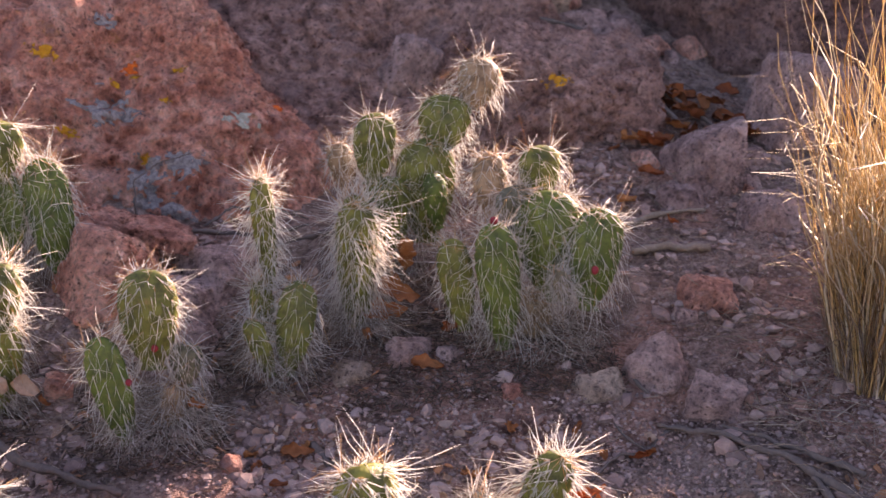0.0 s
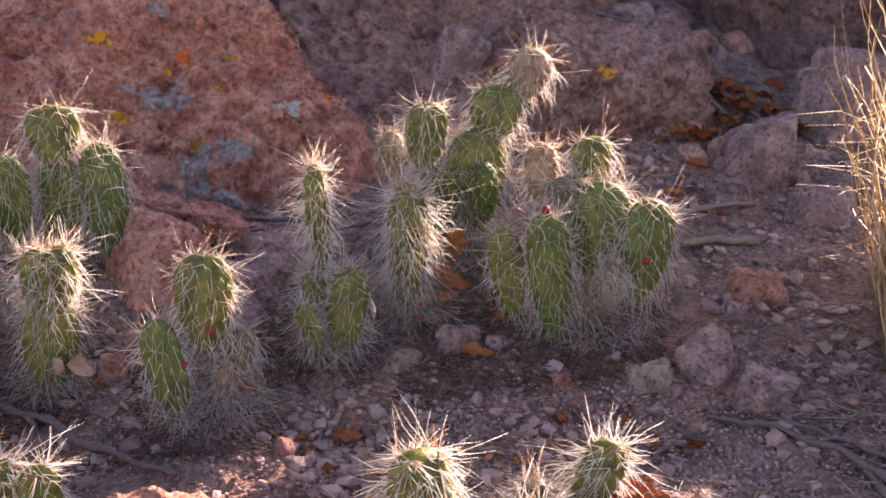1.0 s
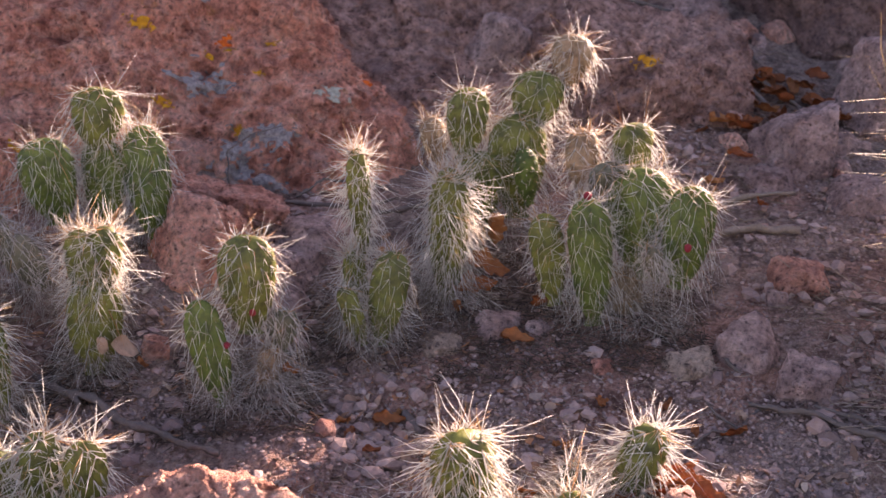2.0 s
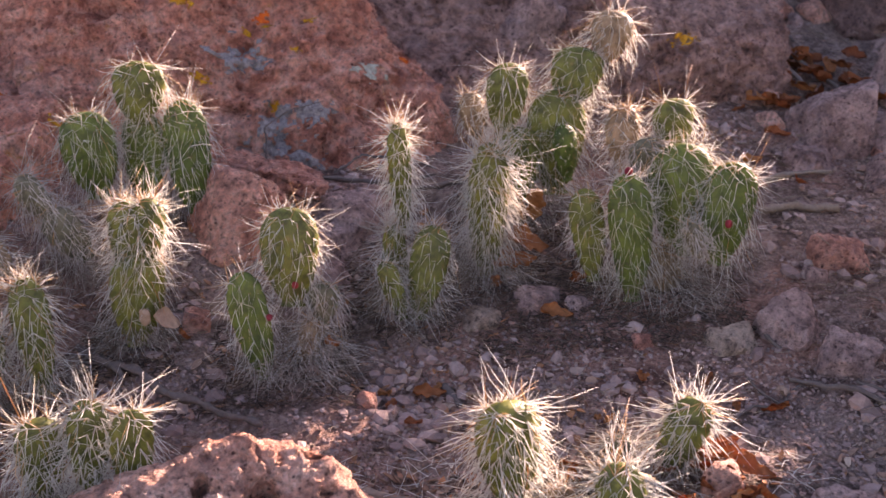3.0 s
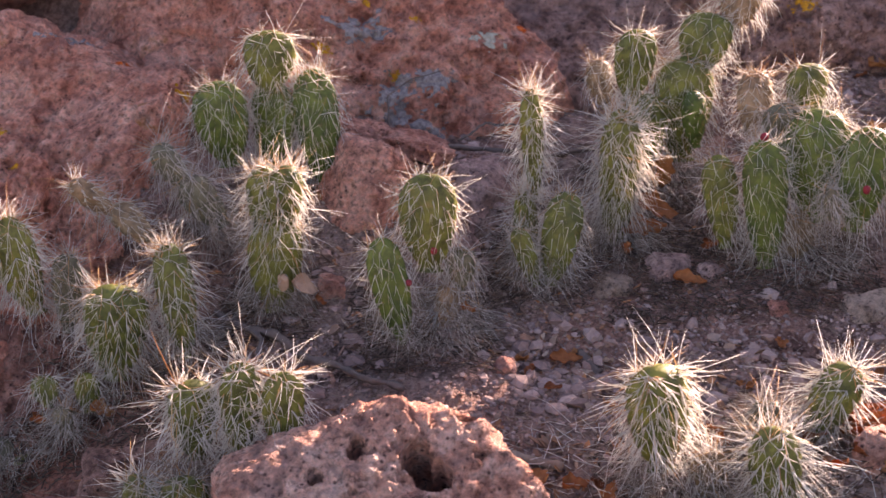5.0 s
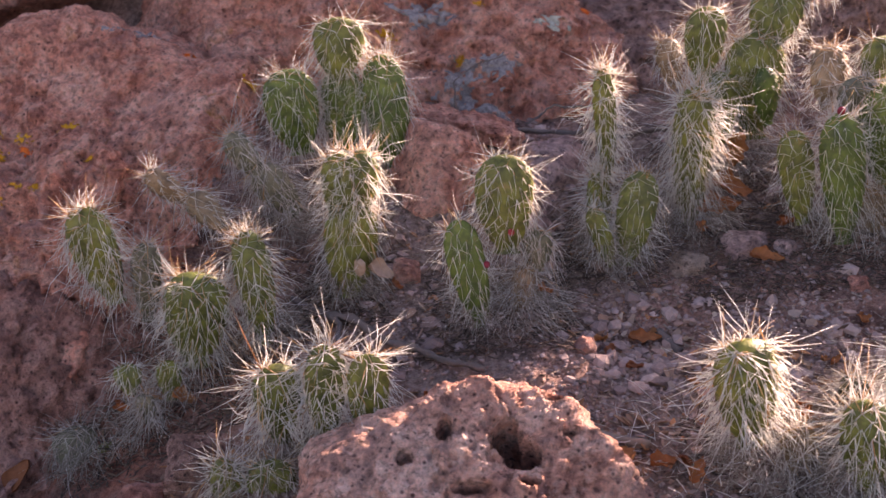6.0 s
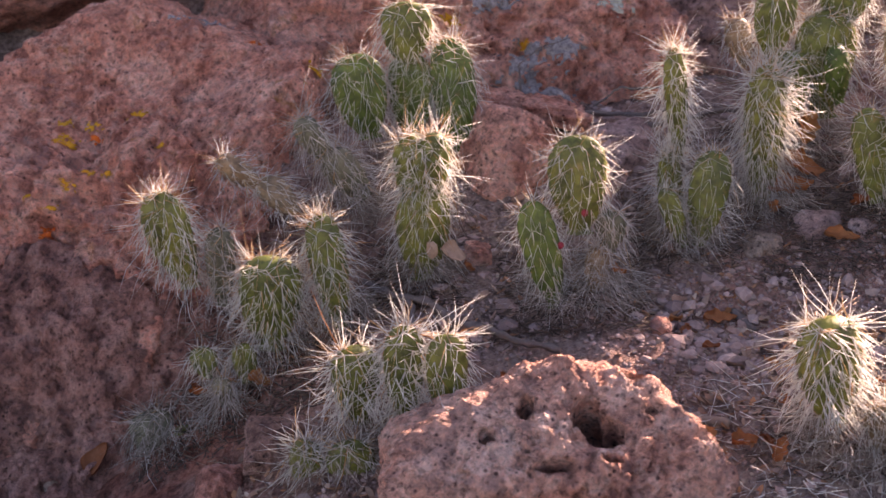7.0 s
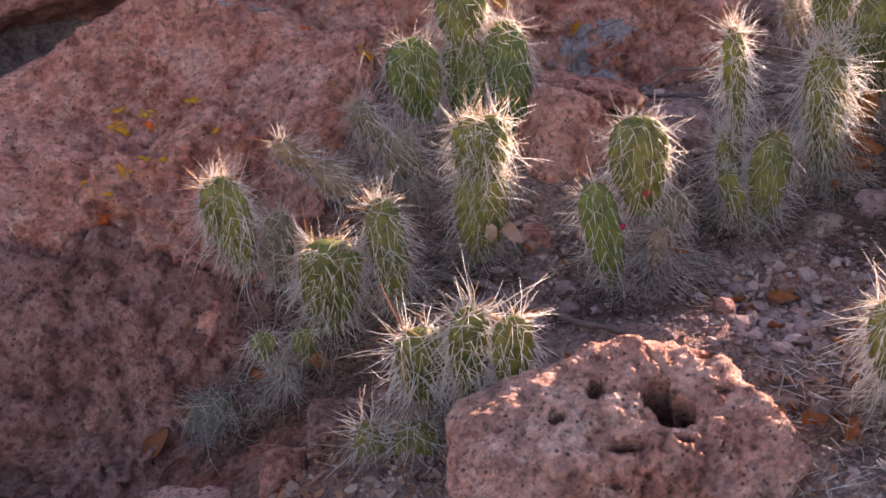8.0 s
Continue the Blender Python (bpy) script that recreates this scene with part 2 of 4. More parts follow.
# ---- mesh helpers ----
def mesh_object(name, verts, faces, mat, parent=None, label="", smooth=True):
    me = bpy.data.meshes.new(name)
    me.from_pydata([tuple(v) for v in np.asarray(verts, float)] if not isinstance(verts, list) else verts, [], faces)
    me.materials.append(mat)
    if smooth:
        me.polygons.foreach_set("use_smooth", [True] * len(me.polygons))
    me.update()
    ob = new(name, me)
    if parent is not None:
        ob.parent = parent
    if label:
        ob["label"] = label
    return ob


def needles(roots, tips, sag, radius):
    """Thin three-sided curved needles from roots to tips, bent by sag; arrays n x 3."""
    n = len(roots)
    way = tips - roots
    length = np.linalg.norm(way, axis=1, keepdims=True) + 1e-9
    way = way / length
    ref = np.where(np.abs(way[:, 2:3]) > 0.8, [[1.0, 0, 0]], [[0, 0, 1.0]])
    a = np.cross(way, ref)
    a /= np.linalg.norm(a, axis=1, keepdims=True)
    b = np.cross(way, a)
    mid = (roots + tips) / 2 + sag
    r = np.broadcast_to(np.asarray(radius, float).reshape(-1, 1), (n, 1))
    rings = []
    for centre, k in ((roots, 1.0), (mid, 0.75)):
        for ang in (0, 2.094, 4.189):
            rings.append(centre + (a * math.cos(ang) + b * math.sin(ang)) * r * k)
    rings.append(tips)
    v = np.stack(rings, 1).reshape(-1, 3)
    f = []
    for k in range(n):
        o = 7 * k
        for j in range(3):
            i = (j + 1) % 3
            f.append((o + j, o + i, o + 3 + i, o + 3 + j))
            f.append((o + 3 + j, o + 3 + i, o + 6))
    return v, f


def tube(points, radii, sides=9):
    pts = [Vector(p) for p in points]
    v, f = [], []
    for k, p in enumerate(pts):
        way = (pts[min(k + 1, len(pts) - 1)] - pts[max(k - 1, 0)]).normalized()
        a = way.cross(Vector((0, 0, 1)) if abs(way.z) < 0.9 else Vector((1, 0, 0))).normalized()
        b = way.cross(a)
        for j in range(sides):
            an = 2 * math.pi * j / sides
            wob = 1 + 0.22 * math.sin(3.1 * j + 0.6 * k) + 0.14 * math.sin(5.3 * j + 2.9 * k)
            v.append(tuple(p + (a * math.cos(an) + b * math.sin(an)) * radii[k] * wob))
    for k in range(len(pts) - 1):
        for j in range(sides):
            i = (j + 1) % sides
            f.append((k * sides + j, k * sides + i, (k + 1) * sides + i, (k + 1) * sides + j))
    f.append(tuple(range(sides - 1, -1, -1)))
    f.append(tuple(range((len(pts) - 1) * sides, len(pts) * sides)))
    return v, f


# ---- ground ----
def eased(v, lo, hi, k=0.06):
    """v held between lo and hi, with soft shoulders."""
    v = lo + k * np.logaddexp(0, (v - lo) / k)
    return hi - k * np.logaddexp(0, (hi - v) / k)


def ground_z(x, y, rough=True):
    x, y = np.asarray(x, float), np.asarray(y, float)
    cx, cy = eased(x, -1.15, 1.2), eased(y, -1.2, 1.0)
    z = 0.0428 + 0.0309 * cx + 0.2515 * cy + 0.0419 * cx ** 2 - 0.1454 * cx * cy + 0.0876 * cy ** 2
    z = z - 0.205 * np.exp(-(((x + 0.98) / 0.30) ** 2 + ((y + 0.31) / 0.25) ** 2))
    z = z + 0.35 * (eased(y, 0.95, 6.0, 0.1) - 0.95)
    z = z - 0.30 * np.exp(-(((x + 1.25) / 0.36) ** 2 + ((y - 0.47) / 0.24) ** 2))
    z = z - 0.02 * np.exp(-(((x + 0.14) / 0.10) ** 2 + ((y + 0.20) / 0.07) ** 2))
    z = z - 0.085 * np.exp(-(((x + 0.07) / 0.19) ** 2 + ((y - 0.47) / 0.15) ** 2))
    z = z - 0.042 * np.exp(-(((x + 0.31) / 0.17) ** 2 + ((y - 0.28) / 0.10) ** 2))
    z = z - 0.035 * np.exp(-(((x + 0.70) / 0.12) ** 2 + ((y - 0.17) / 0.07) ** 2))
    z = z + 0.018 * np.exp(-(((x - 0.09) / 0.16) ** 2 + ((y + 0.42) / 0.07) ** 2))
    if rough:
        p = np.c_[x.ravel(), y.ravel(), np.zeros(x.size)]
        near = np.exp(-(np.maximum(0, np.hypot(x + 0.2, y) - 1.5)) ** 2)
        z = z + (0.010 * fbm(p * 7, 3, 11) + 0.0035 * fbm(p * 45, 3, 17)).reshape(x.shape) * near
    return z


def ground_sheet():
    def axis(lo, hi, step):
        near = np.arange(lo, hi + step, step)
        far = np.array([0.03, 0.08, 0.16, 0.3, 0.6, 1.2, 2.5, 5, 10, 25, 60, 120])
        return np.r_[lo - far[::-1], near, near[-1] + far]
    xs, ys = axis(-1.4, 0.9, 0.0075), axis(-0.95, 1.0, 0.0075)
    X, Y = np.meshgrid(xs, ys)
    v = np.c_[X.ravel(), Y.ravel(), ground_z(X, Y).ravel()]
    nx, ny = len(xs), len(ys)
    i = (np.arange(ny - 1)[:, None] * nx + np.arange(nx - 1)).ravel()
    return mesh_object("ground", v, np.c_[i, i + 1, i + nx + 1, i + nx].tolist(), SOIL)


tagged(ground_sheet(), "dusty greyish brown gravelly desert soil on a slope", "ground", kind="structure")


def gz(x, y):
    return float(ground_z(np.array([x]), np.array([y]))[0])


# ---- rocks ----
def rock(name, label, mat, centre, planes, subdiv=6, rough=0.012, freq=9, pit=(0, 0), sharp=9, seed=1, category="rock", group="", holes=()):
    """A boulder: faces given as (normal, distance from centre), rounded together, then roughened.
    pit: depth and cells per metre of the pocks; holes: (point, radius, depth)."""
    bm = bmesh.new()
    bmesh.ops.create_icosphere(bm, subdivisions=subdiv, radius=1.0)
    d = np.array([v.co[:] for v in bm.verts])
    total = np.zeros(len(d))
    for n, h in planes:
        n = np.array(n, float)
        n /= np.linalg.norm(n)
        total += np.maximum(0, d @ n / h) ** sharp
    r = np.maximum(total, 1e-12) ** (-1.0 / sharp)
    p = d * r[:, None] + np.array(centre)
    r = r + rough * (fbm(p * freq, 4, seed * 13) + 0.4 * fbm(p * freq * 5, 3, seed * 17 + 3) + 0.25 * np.abs(vnoise(p * 95, seed + 7)) - 0.28 * (1 - np.abs(vnoise(p * freq * 2.6, seed + 9))) ** 6 - 0.2 * (1 - np.abs(vnoise(p * freq * 6.1, seed + 11))) ** 5)
    if pit[0]:
        q = pits(p * pit[1] + 0.35 * fbm(p * pit[1] * 2, 2, 5)[:, None], seed + 30)
        r = r - pit[0] * np.clip(1 - q / 0.42, 0, 1) ** 0.7
        q = pits(p * pit[1] * 2.4 + 0.3 * fbm(p * pit[1] * 4, 2, 6)[:, None], seed + 40)
        r = r - 0.75 * pit[0] * np.clip(1 - q / 0.34, 0, 1) ** 0.8 * np.clip(0.35 + 1.6 * vnoise(p * 17, seed + 3), 0, 1)
        q = pits(p * pit[1] * 4.6, seed + 50)
        r = r - 0.38 * pit[0] * np.clip(1 - q / 0.34, 0, 1) * np.clip(0.3 + 1.6 * vnoise(p * 23, seed + 5), 0, 1)
    shaft = np.zeros((len(d), 3))
    for c, rad, deep in holes:
        e = np.linalg.norm((p - np.array(c)) / np.array(rad), axis=1) + 0.18 * fbm(p * 60, 2, 9)
        shaft += np.outer(deep * np.clip((1.06 - e) / 0.16, 0, 1), (0.12, 0.42, -0.90))
    v = d * r[:, None] + shaft
    faces = [tuple(x.index for x in f.verts) for f in bm.faces]
    bm.free()
    ob = mesh_object(name, v, faces, mat)
    ob.location = centre
    tagged(ob, label, category, group)
    return ob


def box_planes(hx, hy, hz, turn=0.0, tilt=0.0, lean=0.0, extra=()):
    m = Euler((radians(tilt), radians(lean), radians(turn))).to_matrix()
    out = []
    for n, h in (((1, 0, 0), hx), ((-1, 0, 0), hx), ((0, 1, 0), hy), ((0, -1, 0), hy), ((0, 0, 1), hz), ((0, 0, -1), hz)):
        out.append((tuple(m @ Vector(n)), h))
    for n, h in extra:
        out.append((tuple(m @ Vector(n)), h))
    return out


def facing(centre, point, normal):
    """A face through point with that normal, seen from centre."""
    n = Vector(normal).normalized()
    return (tuple(n), (Vector(point) - Vector(centre)).dot(n))


# ---- boulders ----
c = (-0.48, 0.55, 0.10)
rock("boulder", "large reddish volcanic boulder with grey and orange lichen", RED_ROCK, c, [
    facing(c, (-0.38, 0.345, 0.2025), (0.336, -1.457, 1.0)),
    facing(c, (-0.242, 0.424, 0.272), (0.72, 0.12, 0.66)),
    facing(c, (-0.144, 0.378, 0.165), (1.0, -0.10, 0.16)),
    facing(c, (-0.57, 0.405, 0.352), (-0.16, -0.28, 1.0)),
    facing(c, (-0.62, 0.30, 0.235), (-0.55, -1.0, 0.85)),
    facing(c, (-0.84, 0.33, 0.20), (-1.0, -0.45, 0.55)),
    facing(c, (-0.30, 0.265, 0.07), (0.1, -1.0, 0.12)),
    ((0, 0, -1), 0.25), ((0.2, 1, 0), 0.38), ((-1, 0.4, 0), 0.50)],
    7, 0.024, 9, (0.013, 26), 26, 2)

c = (-0.98, 0.10, -0.10)
rock("boulder", "broad reddish volcanic ledge boulder with yellow lichen flecks", RED_ROCK, c, [
    facing(c, (-0.93, 0.032, 0.092), (-0.10, -0.296, 1.0)),
    facing(c, (-0.93, -0.15, -0.088), (0.06, -1.15, 1.0)),
    facing(c, (-0.70, 0.0, 0.02), (1.0, -0.15, 0.35)),
    facing(c, (-0.78, -0.12, -0.02), (0.7, -1.0, 0.8)),
    ((0, 1, 0), 0.16), ((-1, 0, 0), 0.6), ((0, 0, -1), 0.35)],
    7, 0.030, 8, (0.017, 22), 16, 3)

# darker rock laid over the ledge's lower face; shade put into its colour
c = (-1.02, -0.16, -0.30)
rock("boulder", "crumbling lower face of the ledge, dusky brown with shade in its colour", LEDGE_SHADE_ROCK, c, [
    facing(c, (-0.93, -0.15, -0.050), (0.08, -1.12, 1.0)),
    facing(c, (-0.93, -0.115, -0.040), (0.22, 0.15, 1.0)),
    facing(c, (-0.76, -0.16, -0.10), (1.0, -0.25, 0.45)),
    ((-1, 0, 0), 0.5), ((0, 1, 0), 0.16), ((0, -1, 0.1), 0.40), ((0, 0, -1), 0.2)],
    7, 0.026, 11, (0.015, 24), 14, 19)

c = (-1.0, 0.28, 0.04)
rock("boulder", "humped reddish boulder resting behind the ledge", RED_ROCK, c, [
    facing(c, (-0.90, 0.235, 0.188), (0.0, -0.90, 1.0)),
    facing(c, (-0.77, 0.215, 0.135), (1.0, -0.35, 0.72)),
    facing(c, (-0.86, 0.27, 0.204), (0.42, 0.0, 1.0)),
    facing(c, (-1.08, 0.28, 0.203), (-0.50, 0.1, 1.0)),
    facing(c, (-0.97, 0.29, 0.231), (0.0, 0.25, 1.0)),
    ((0, -1, -0.1), 0.28), ((0, 1, 0), 0.08), ((-1, 0, 0), 0.62), ((0, 0, -1), 0.2)],
    7, 0.015, 9, (0.010, 22), 18, 4)

c = (0.02, 0.80, 0.16)
rock("boulder", "long dusky brown boulder at the back of the slope", BROWN_ROCK, c, [
    facing(c, (-0.185, 0.586, 0.225), (-0.05, -0.72, 1.0)),
    facing(c, (-0.1, 0.42, 0.10), (0.0, -1.0, 0.3)),
    ((1, -0.2, 0), 0.26), ((-1, 0, 0), 0.40), ((0, 1, 0), 0.3), ((0, 0, 1), 0.36), ((0, 0, -1), 0.25)],
    7, 0.026, 8, (0.010, 26), 12, 5)

c = (0.28, 0.55, 0.175)
rock("boulder", "rounded brown boulder with an orange lichen smear", BROWN_ROCK, c,
     box_planes(0.155, 0.13, 0.125, 8, 18, 6, (((0.5, -1, 0.8), 0.13), ((-0.7, -0.8, 0.5), 0.15))),
     7, 0.017, 10, (0.009, 28), 11, 6)

c = (0.475, 0.35, 0.145)
rock("stone", "tilted angular purplish brown stone", GREY_ROCK, c, [
    facing(c, (0.475, 0.31, 0.16), (-0.12, -1.0, 0.38)), facing(c, (0.475, 0.34, 0.21), (-0.45, 0.1, 1.0)), facing(c, (0.425, 0.33, 0.15), (-1.0, -0.35, 0.35)),
    facing(c, (0.520, 0.33, 0.17), (1.0, -0.15, -0.08)), ((0, 1, 0), 0.05), ((0, 0, -1), 0.07)], 5, 0.006, 16, (0.003, 50), 18, 7)
c = (0.665, 0.50, 0.20)
rock("stone", "rounded dusky stone half hidden by grass", GREY_ROCK, c, box_planes(0.07, 0.06, 0.10, 20, 5, 12), 5, 0.01, 14, (0, 0), 9, 8)
c = (0.74, 0.88, 0.36)
rock("boulder", "reddish boulder at the back, its shade put into the colour", SHADED_ROCK, c, box_planes(0.30, 0.16, 0.20, -10, -14, 6, (((-0.8, -0.7, -0.35), 0.22), ((-0.5, -0.6, 0.7), 0.24))), 6, 0.020, 8, (0.007, 24), 14, 9)
rock("stone", "dull mauve stone lodged on the slope", GREY_ROCK, (0.015, 0.60, 0.245), box_planes(0.045, 0.03, 0.055, 30, 10, 20), 4, 0.006, 18, (0, 0), 6, 10)
rock("stone", "pale brown stone on the upper slope", TAN_ROCK, (0.24, 0.80, 0.36), box_planes(0.075, 0.06, 0.045, 12, 10, 10), 5, 0.008, 14, (0, 0), 6, 12)
rock("stone", "small greyish stone on the upper slope", GREY_ROCK, (0.14, 0.86, 0.385), box_planes(0.04, 0.04, 0.035, 40, 0, 5), 4, 0.006, 18, (0, 0), 5, 13)
rock("boulder", "overhanging boulder behind the others, shade put into its colour", SHADED_ROCK, (-0.78, 0.98, 0.36), box_planes(0.34, 0.22, 0.14, 6, 0, -4), 5, 0.02, 7, (0, 0), 6, 14)
rock("boulder", "boulder at the head of the slope, shadow put into its colour", SHADED_ROCK, (-0.02, 1.35, 0.52), box_planes(0.5, 0.25, 0.22, -4, 0, 3), 5, 0.03, 5, (0, 0), 6, 15)
c = (-1.30, 0.72, 0.42)
rock("boulder", "reddish brown boulder overhanging a dark crevice behind the hump", RUST_ROCK, c, [
    facing(c, (-1.10, 0.50, 0.205), (0.32, -0.25, -1.0)),
    facing(c, (-1.10, 0.49, 0.23), (0.05, -1.0, 0.35)), ((0, -0.3, 1), 0.2), ((1, 0, 0), 0.52), ((-1, 0, 0), 0.6), ((0, 1, 0), 0.25)],
    6, 0.018, 8, (0.008, 24), 14, 16)

# unseen boulder bank added at the head of the slope, shading the lower ground
for k, rise in enumerate((0.03, 0.03, 0.04, 0.05, 0.05, 0.012, 0.012, 0.11, 0.20, 0.20, 0.17)):
    x, back = -1.1 + 0.44 * k + 0.06 * math.sin(5.1 * k), 0.06 * math.sin(2.3 * k)
    rock("boulder", "large unseen boulder added above the slope to cast shade", GREY_ROCK, (x, 1.75 + back, 0.64 + 0.6 * back + rise),
         box_planes(0.36, 0.28 + 0.08 * math.sin(4.3 * k), 0.44, 30 * math.sin(3.1 * k), 4, 5 * math.sin(k)), 5, 0.03, 4, (0, 0), 5, 70 + k)

# rubble on the back slope
for k in range(70):
    x, y = RNG.uniform(-0.02, 0.85), RNG.uniform(0.22, 1.15)
    s = 0.006 + 0.014 * RNG.random() ** 2 + 0.03 * (y > 0.62) * RNG.random()
    rock("stone", "dusky stone lying in rubble on the slope", GREY_ROCK if k % 4 else PINK_ROCK, (x, y, gz(x, y) + s * 0.3), box_planes(s * RNG.uniform(0.9, 1.6), s, s * RNG.uniform(0.6, 1.0), RNG.uniform(0, 90), RNG.uniform(-20, 20), RNG.uniform(-20, 20), (((0.6, -0.7, 0.8), s * 0.85), ((-0.7, -0.5, 0.7), s * 0.95))), 4, s * 0.1, 30, (0, 0), 16, 100 + k, "stone", "loose stones")

# small angular rock with a flat shard on it, under the three-pad plant
c = (-0.41, 0.055, 0.065)
rock("rock", "angular reddish rock propped under a weathered stone slab", RED_ROCK, c,
     box_planes(0.055, 0.06, 0.065, 30, -10, 25, (((-1, -0.8, 0.3), 0.055), ((0.3, -1, 0.9), 0.06))), 6, 0.007, 16, (0.003, 60), 10, 17)
c = (-0.40, 0.115, 0.125)
rock("stone_slab", "rough reddish brown stone slab lying on a rock", RUST_ROCK, c, box_planes(0.095, 0.034, 0.012, -8, 0, 10), 6, 0.013, 26, (0.006, 50), 9, 18)

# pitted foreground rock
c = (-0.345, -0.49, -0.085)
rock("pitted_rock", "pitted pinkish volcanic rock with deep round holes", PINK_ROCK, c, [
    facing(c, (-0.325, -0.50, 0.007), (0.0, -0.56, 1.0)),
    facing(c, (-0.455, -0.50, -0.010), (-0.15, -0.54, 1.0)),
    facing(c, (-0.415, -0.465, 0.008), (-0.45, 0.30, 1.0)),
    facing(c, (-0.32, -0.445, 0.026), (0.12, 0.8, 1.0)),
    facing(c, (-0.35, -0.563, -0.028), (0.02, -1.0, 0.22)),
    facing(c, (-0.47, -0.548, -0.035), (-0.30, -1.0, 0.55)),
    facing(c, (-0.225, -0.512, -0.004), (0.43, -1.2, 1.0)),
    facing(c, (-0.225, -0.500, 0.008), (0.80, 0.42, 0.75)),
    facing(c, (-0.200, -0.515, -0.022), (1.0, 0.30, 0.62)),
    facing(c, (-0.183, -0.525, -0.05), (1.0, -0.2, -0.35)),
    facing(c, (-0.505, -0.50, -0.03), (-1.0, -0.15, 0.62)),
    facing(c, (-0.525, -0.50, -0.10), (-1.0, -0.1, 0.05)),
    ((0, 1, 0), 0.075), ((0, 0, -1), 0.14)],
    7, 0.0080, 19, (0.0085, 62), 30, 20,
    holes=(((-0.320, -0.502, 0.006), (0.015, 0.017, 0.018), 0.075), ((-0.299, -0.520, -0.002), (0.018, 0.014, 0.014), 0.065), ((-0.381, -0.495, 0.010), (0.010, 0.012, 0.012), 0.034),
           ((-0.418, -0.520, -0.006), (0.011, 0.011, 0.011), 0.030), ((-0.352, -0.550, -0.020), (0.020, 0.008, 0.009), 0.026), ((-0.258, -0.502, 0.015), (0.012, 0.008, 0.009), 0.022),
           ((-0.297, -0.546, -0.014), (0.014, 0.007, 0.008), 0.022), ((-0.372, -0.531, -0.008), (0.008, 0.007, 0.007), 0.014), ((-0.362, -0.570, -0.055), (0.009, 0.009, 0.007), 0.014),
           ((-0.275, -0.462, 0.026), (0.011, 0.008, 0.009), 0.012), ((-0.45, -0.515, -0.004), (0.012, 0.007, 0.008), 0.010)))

# stones on the ground
for x, y, hx, hy, hz, turn, tilt, lean, mat, label, seed in (
        (0.203, -0.163, 0.032, 0.020, 0.0145, 6, 8, -12, TAN_ROCK, "small flat tan stone on the soil", 31),
        (0.283, -0.135, 0.038, 0.033, 0.024, 32, 26, -16, GREY_ROCK, "angular mauve brown stone on the soil", 32),
        (0.337, -0.203, 0.032, 0.028, 0.026, -18, 16, 10, GREY_ROCK, "rounded mauve grey stone on the soil", 33),
        (0.385, 0.015, 0.036, 0.025, 0.026, 8, 0, 8, RUST_ROCK, "dark reddish brown stone on the soil", 34),
        (0.35, -0.02, 0.016, 0.014, 0.010, 8, 0, 8, GREY_ROCK, "small grey brown stone on the soil", 35),
        (-0.30, 0.02, 0.05, 0.04, 0.022, 8, 0, 8, GREY_ROCK, "low mauve stone sunk in the soil", 36),
        (-0.26, 0.09, 0.06, 0.05, 0.028, 30, 0, 0, GREY_ROCK, "low mauve stone sunk in the soil", 37),
        (-0.29, -0.045, 0.035, 0.03, 0.02, 50, 0, 5, GREY_ROCK, "low mauve stone sunk in the soil", 38),
        (0.42, 0.28, 0.035, 0.03, 0.02, 20, 0, 0, GREY_ROCK, "dusky stone sunk in the soil", 39),
        (0.54, 0.22, 0.05, 0.04, 0.028, -10, 0, 0, GREY_ROCK, "dusky stone sunk in the soil", 40),
        (0.25, -0.50, 0.05, 0.03, 0.035, 10, 0, 8, GREY_ROCK, "rough brown stone among litter", 41),
        (0.14, -0.44, 0.022, 0.016, 0.02, 40, 0, 8, PINK_ROCK, "small pinkish stone among litter", 42),
        (0.03, -0.08, 0.014, 0.012, 0.012, 40, 0, 8, GREY_ROCK, "small whitish grey stone on soil", 43),
        (-0.83, -0.42, 0.045, 0.03, 0.025, 8, 0, 8, PINK_ROCK, "pinkish stone at the foot of the ledge", 44),
        (-0.98, -0.44, 0.05, 0.03, 0.03, -8, 0, 8, PINK_ROCK, "pinkish stone at the foot of the ledge", 45),
        (-0.66, -0.36, 0.036, 0.03, 0.024, 12, 0, 8, BROWN_ROCK, "dusky rock under cactus pads", 46),
        (-0.72, -0.40, 0.025, 0.02, 0.028, 12, 0, 8, RUST_ROCK, "rusty stone at the foot of the ledge", 47),
        (-0.96, -0.29, 0.012, 0.01, 0.012, 12, 0, 8, TAN_ROCK, "small pale lavender stone", 48),
        (-0.445, -0.115, 0.016, 0.014, 0.012, 12, 0, 8, PINK_ROCK, "small pale pink stone", 49),
        (0.10, -0.16, 0.013, 0.010, 0.008, 12, 0, 8, RUST_ROCK, "small reddish stone on soil", 50),
        (-0.23, -0.262, 0.011, 0.009, 0.014, 12, 0, 8, RUST_ROCK, "upright reddish sliver of stone", 51),
        (-0.09, -0.10, 0.026, 0.016, 0.012, 12, 0, 8, TAN_ROCK, "crumbly pale stone by a cactus", 52),
        (-0.02, -0.07, 0.03, 0.02, 0.014, 12, 0, 8, GREY_ROCK, "crumbly grey stone under leaves", 53)):
    rock("stone", label, mat, (x, y, gz(x, y) + hz * 0.22), box_planes(hx, hy, hz, turn, tilt, lean, (((0.6, -0.7, 0.8), min(hx, hy, hz) * 1.15), ((-0.8, -0.3, 0.7), min(hx, hy, hz) * 1.25))),
         5, min(hx, hz) * 0.16, 30, (0.0022, 80), 22, seed, "stone", "loose stones")


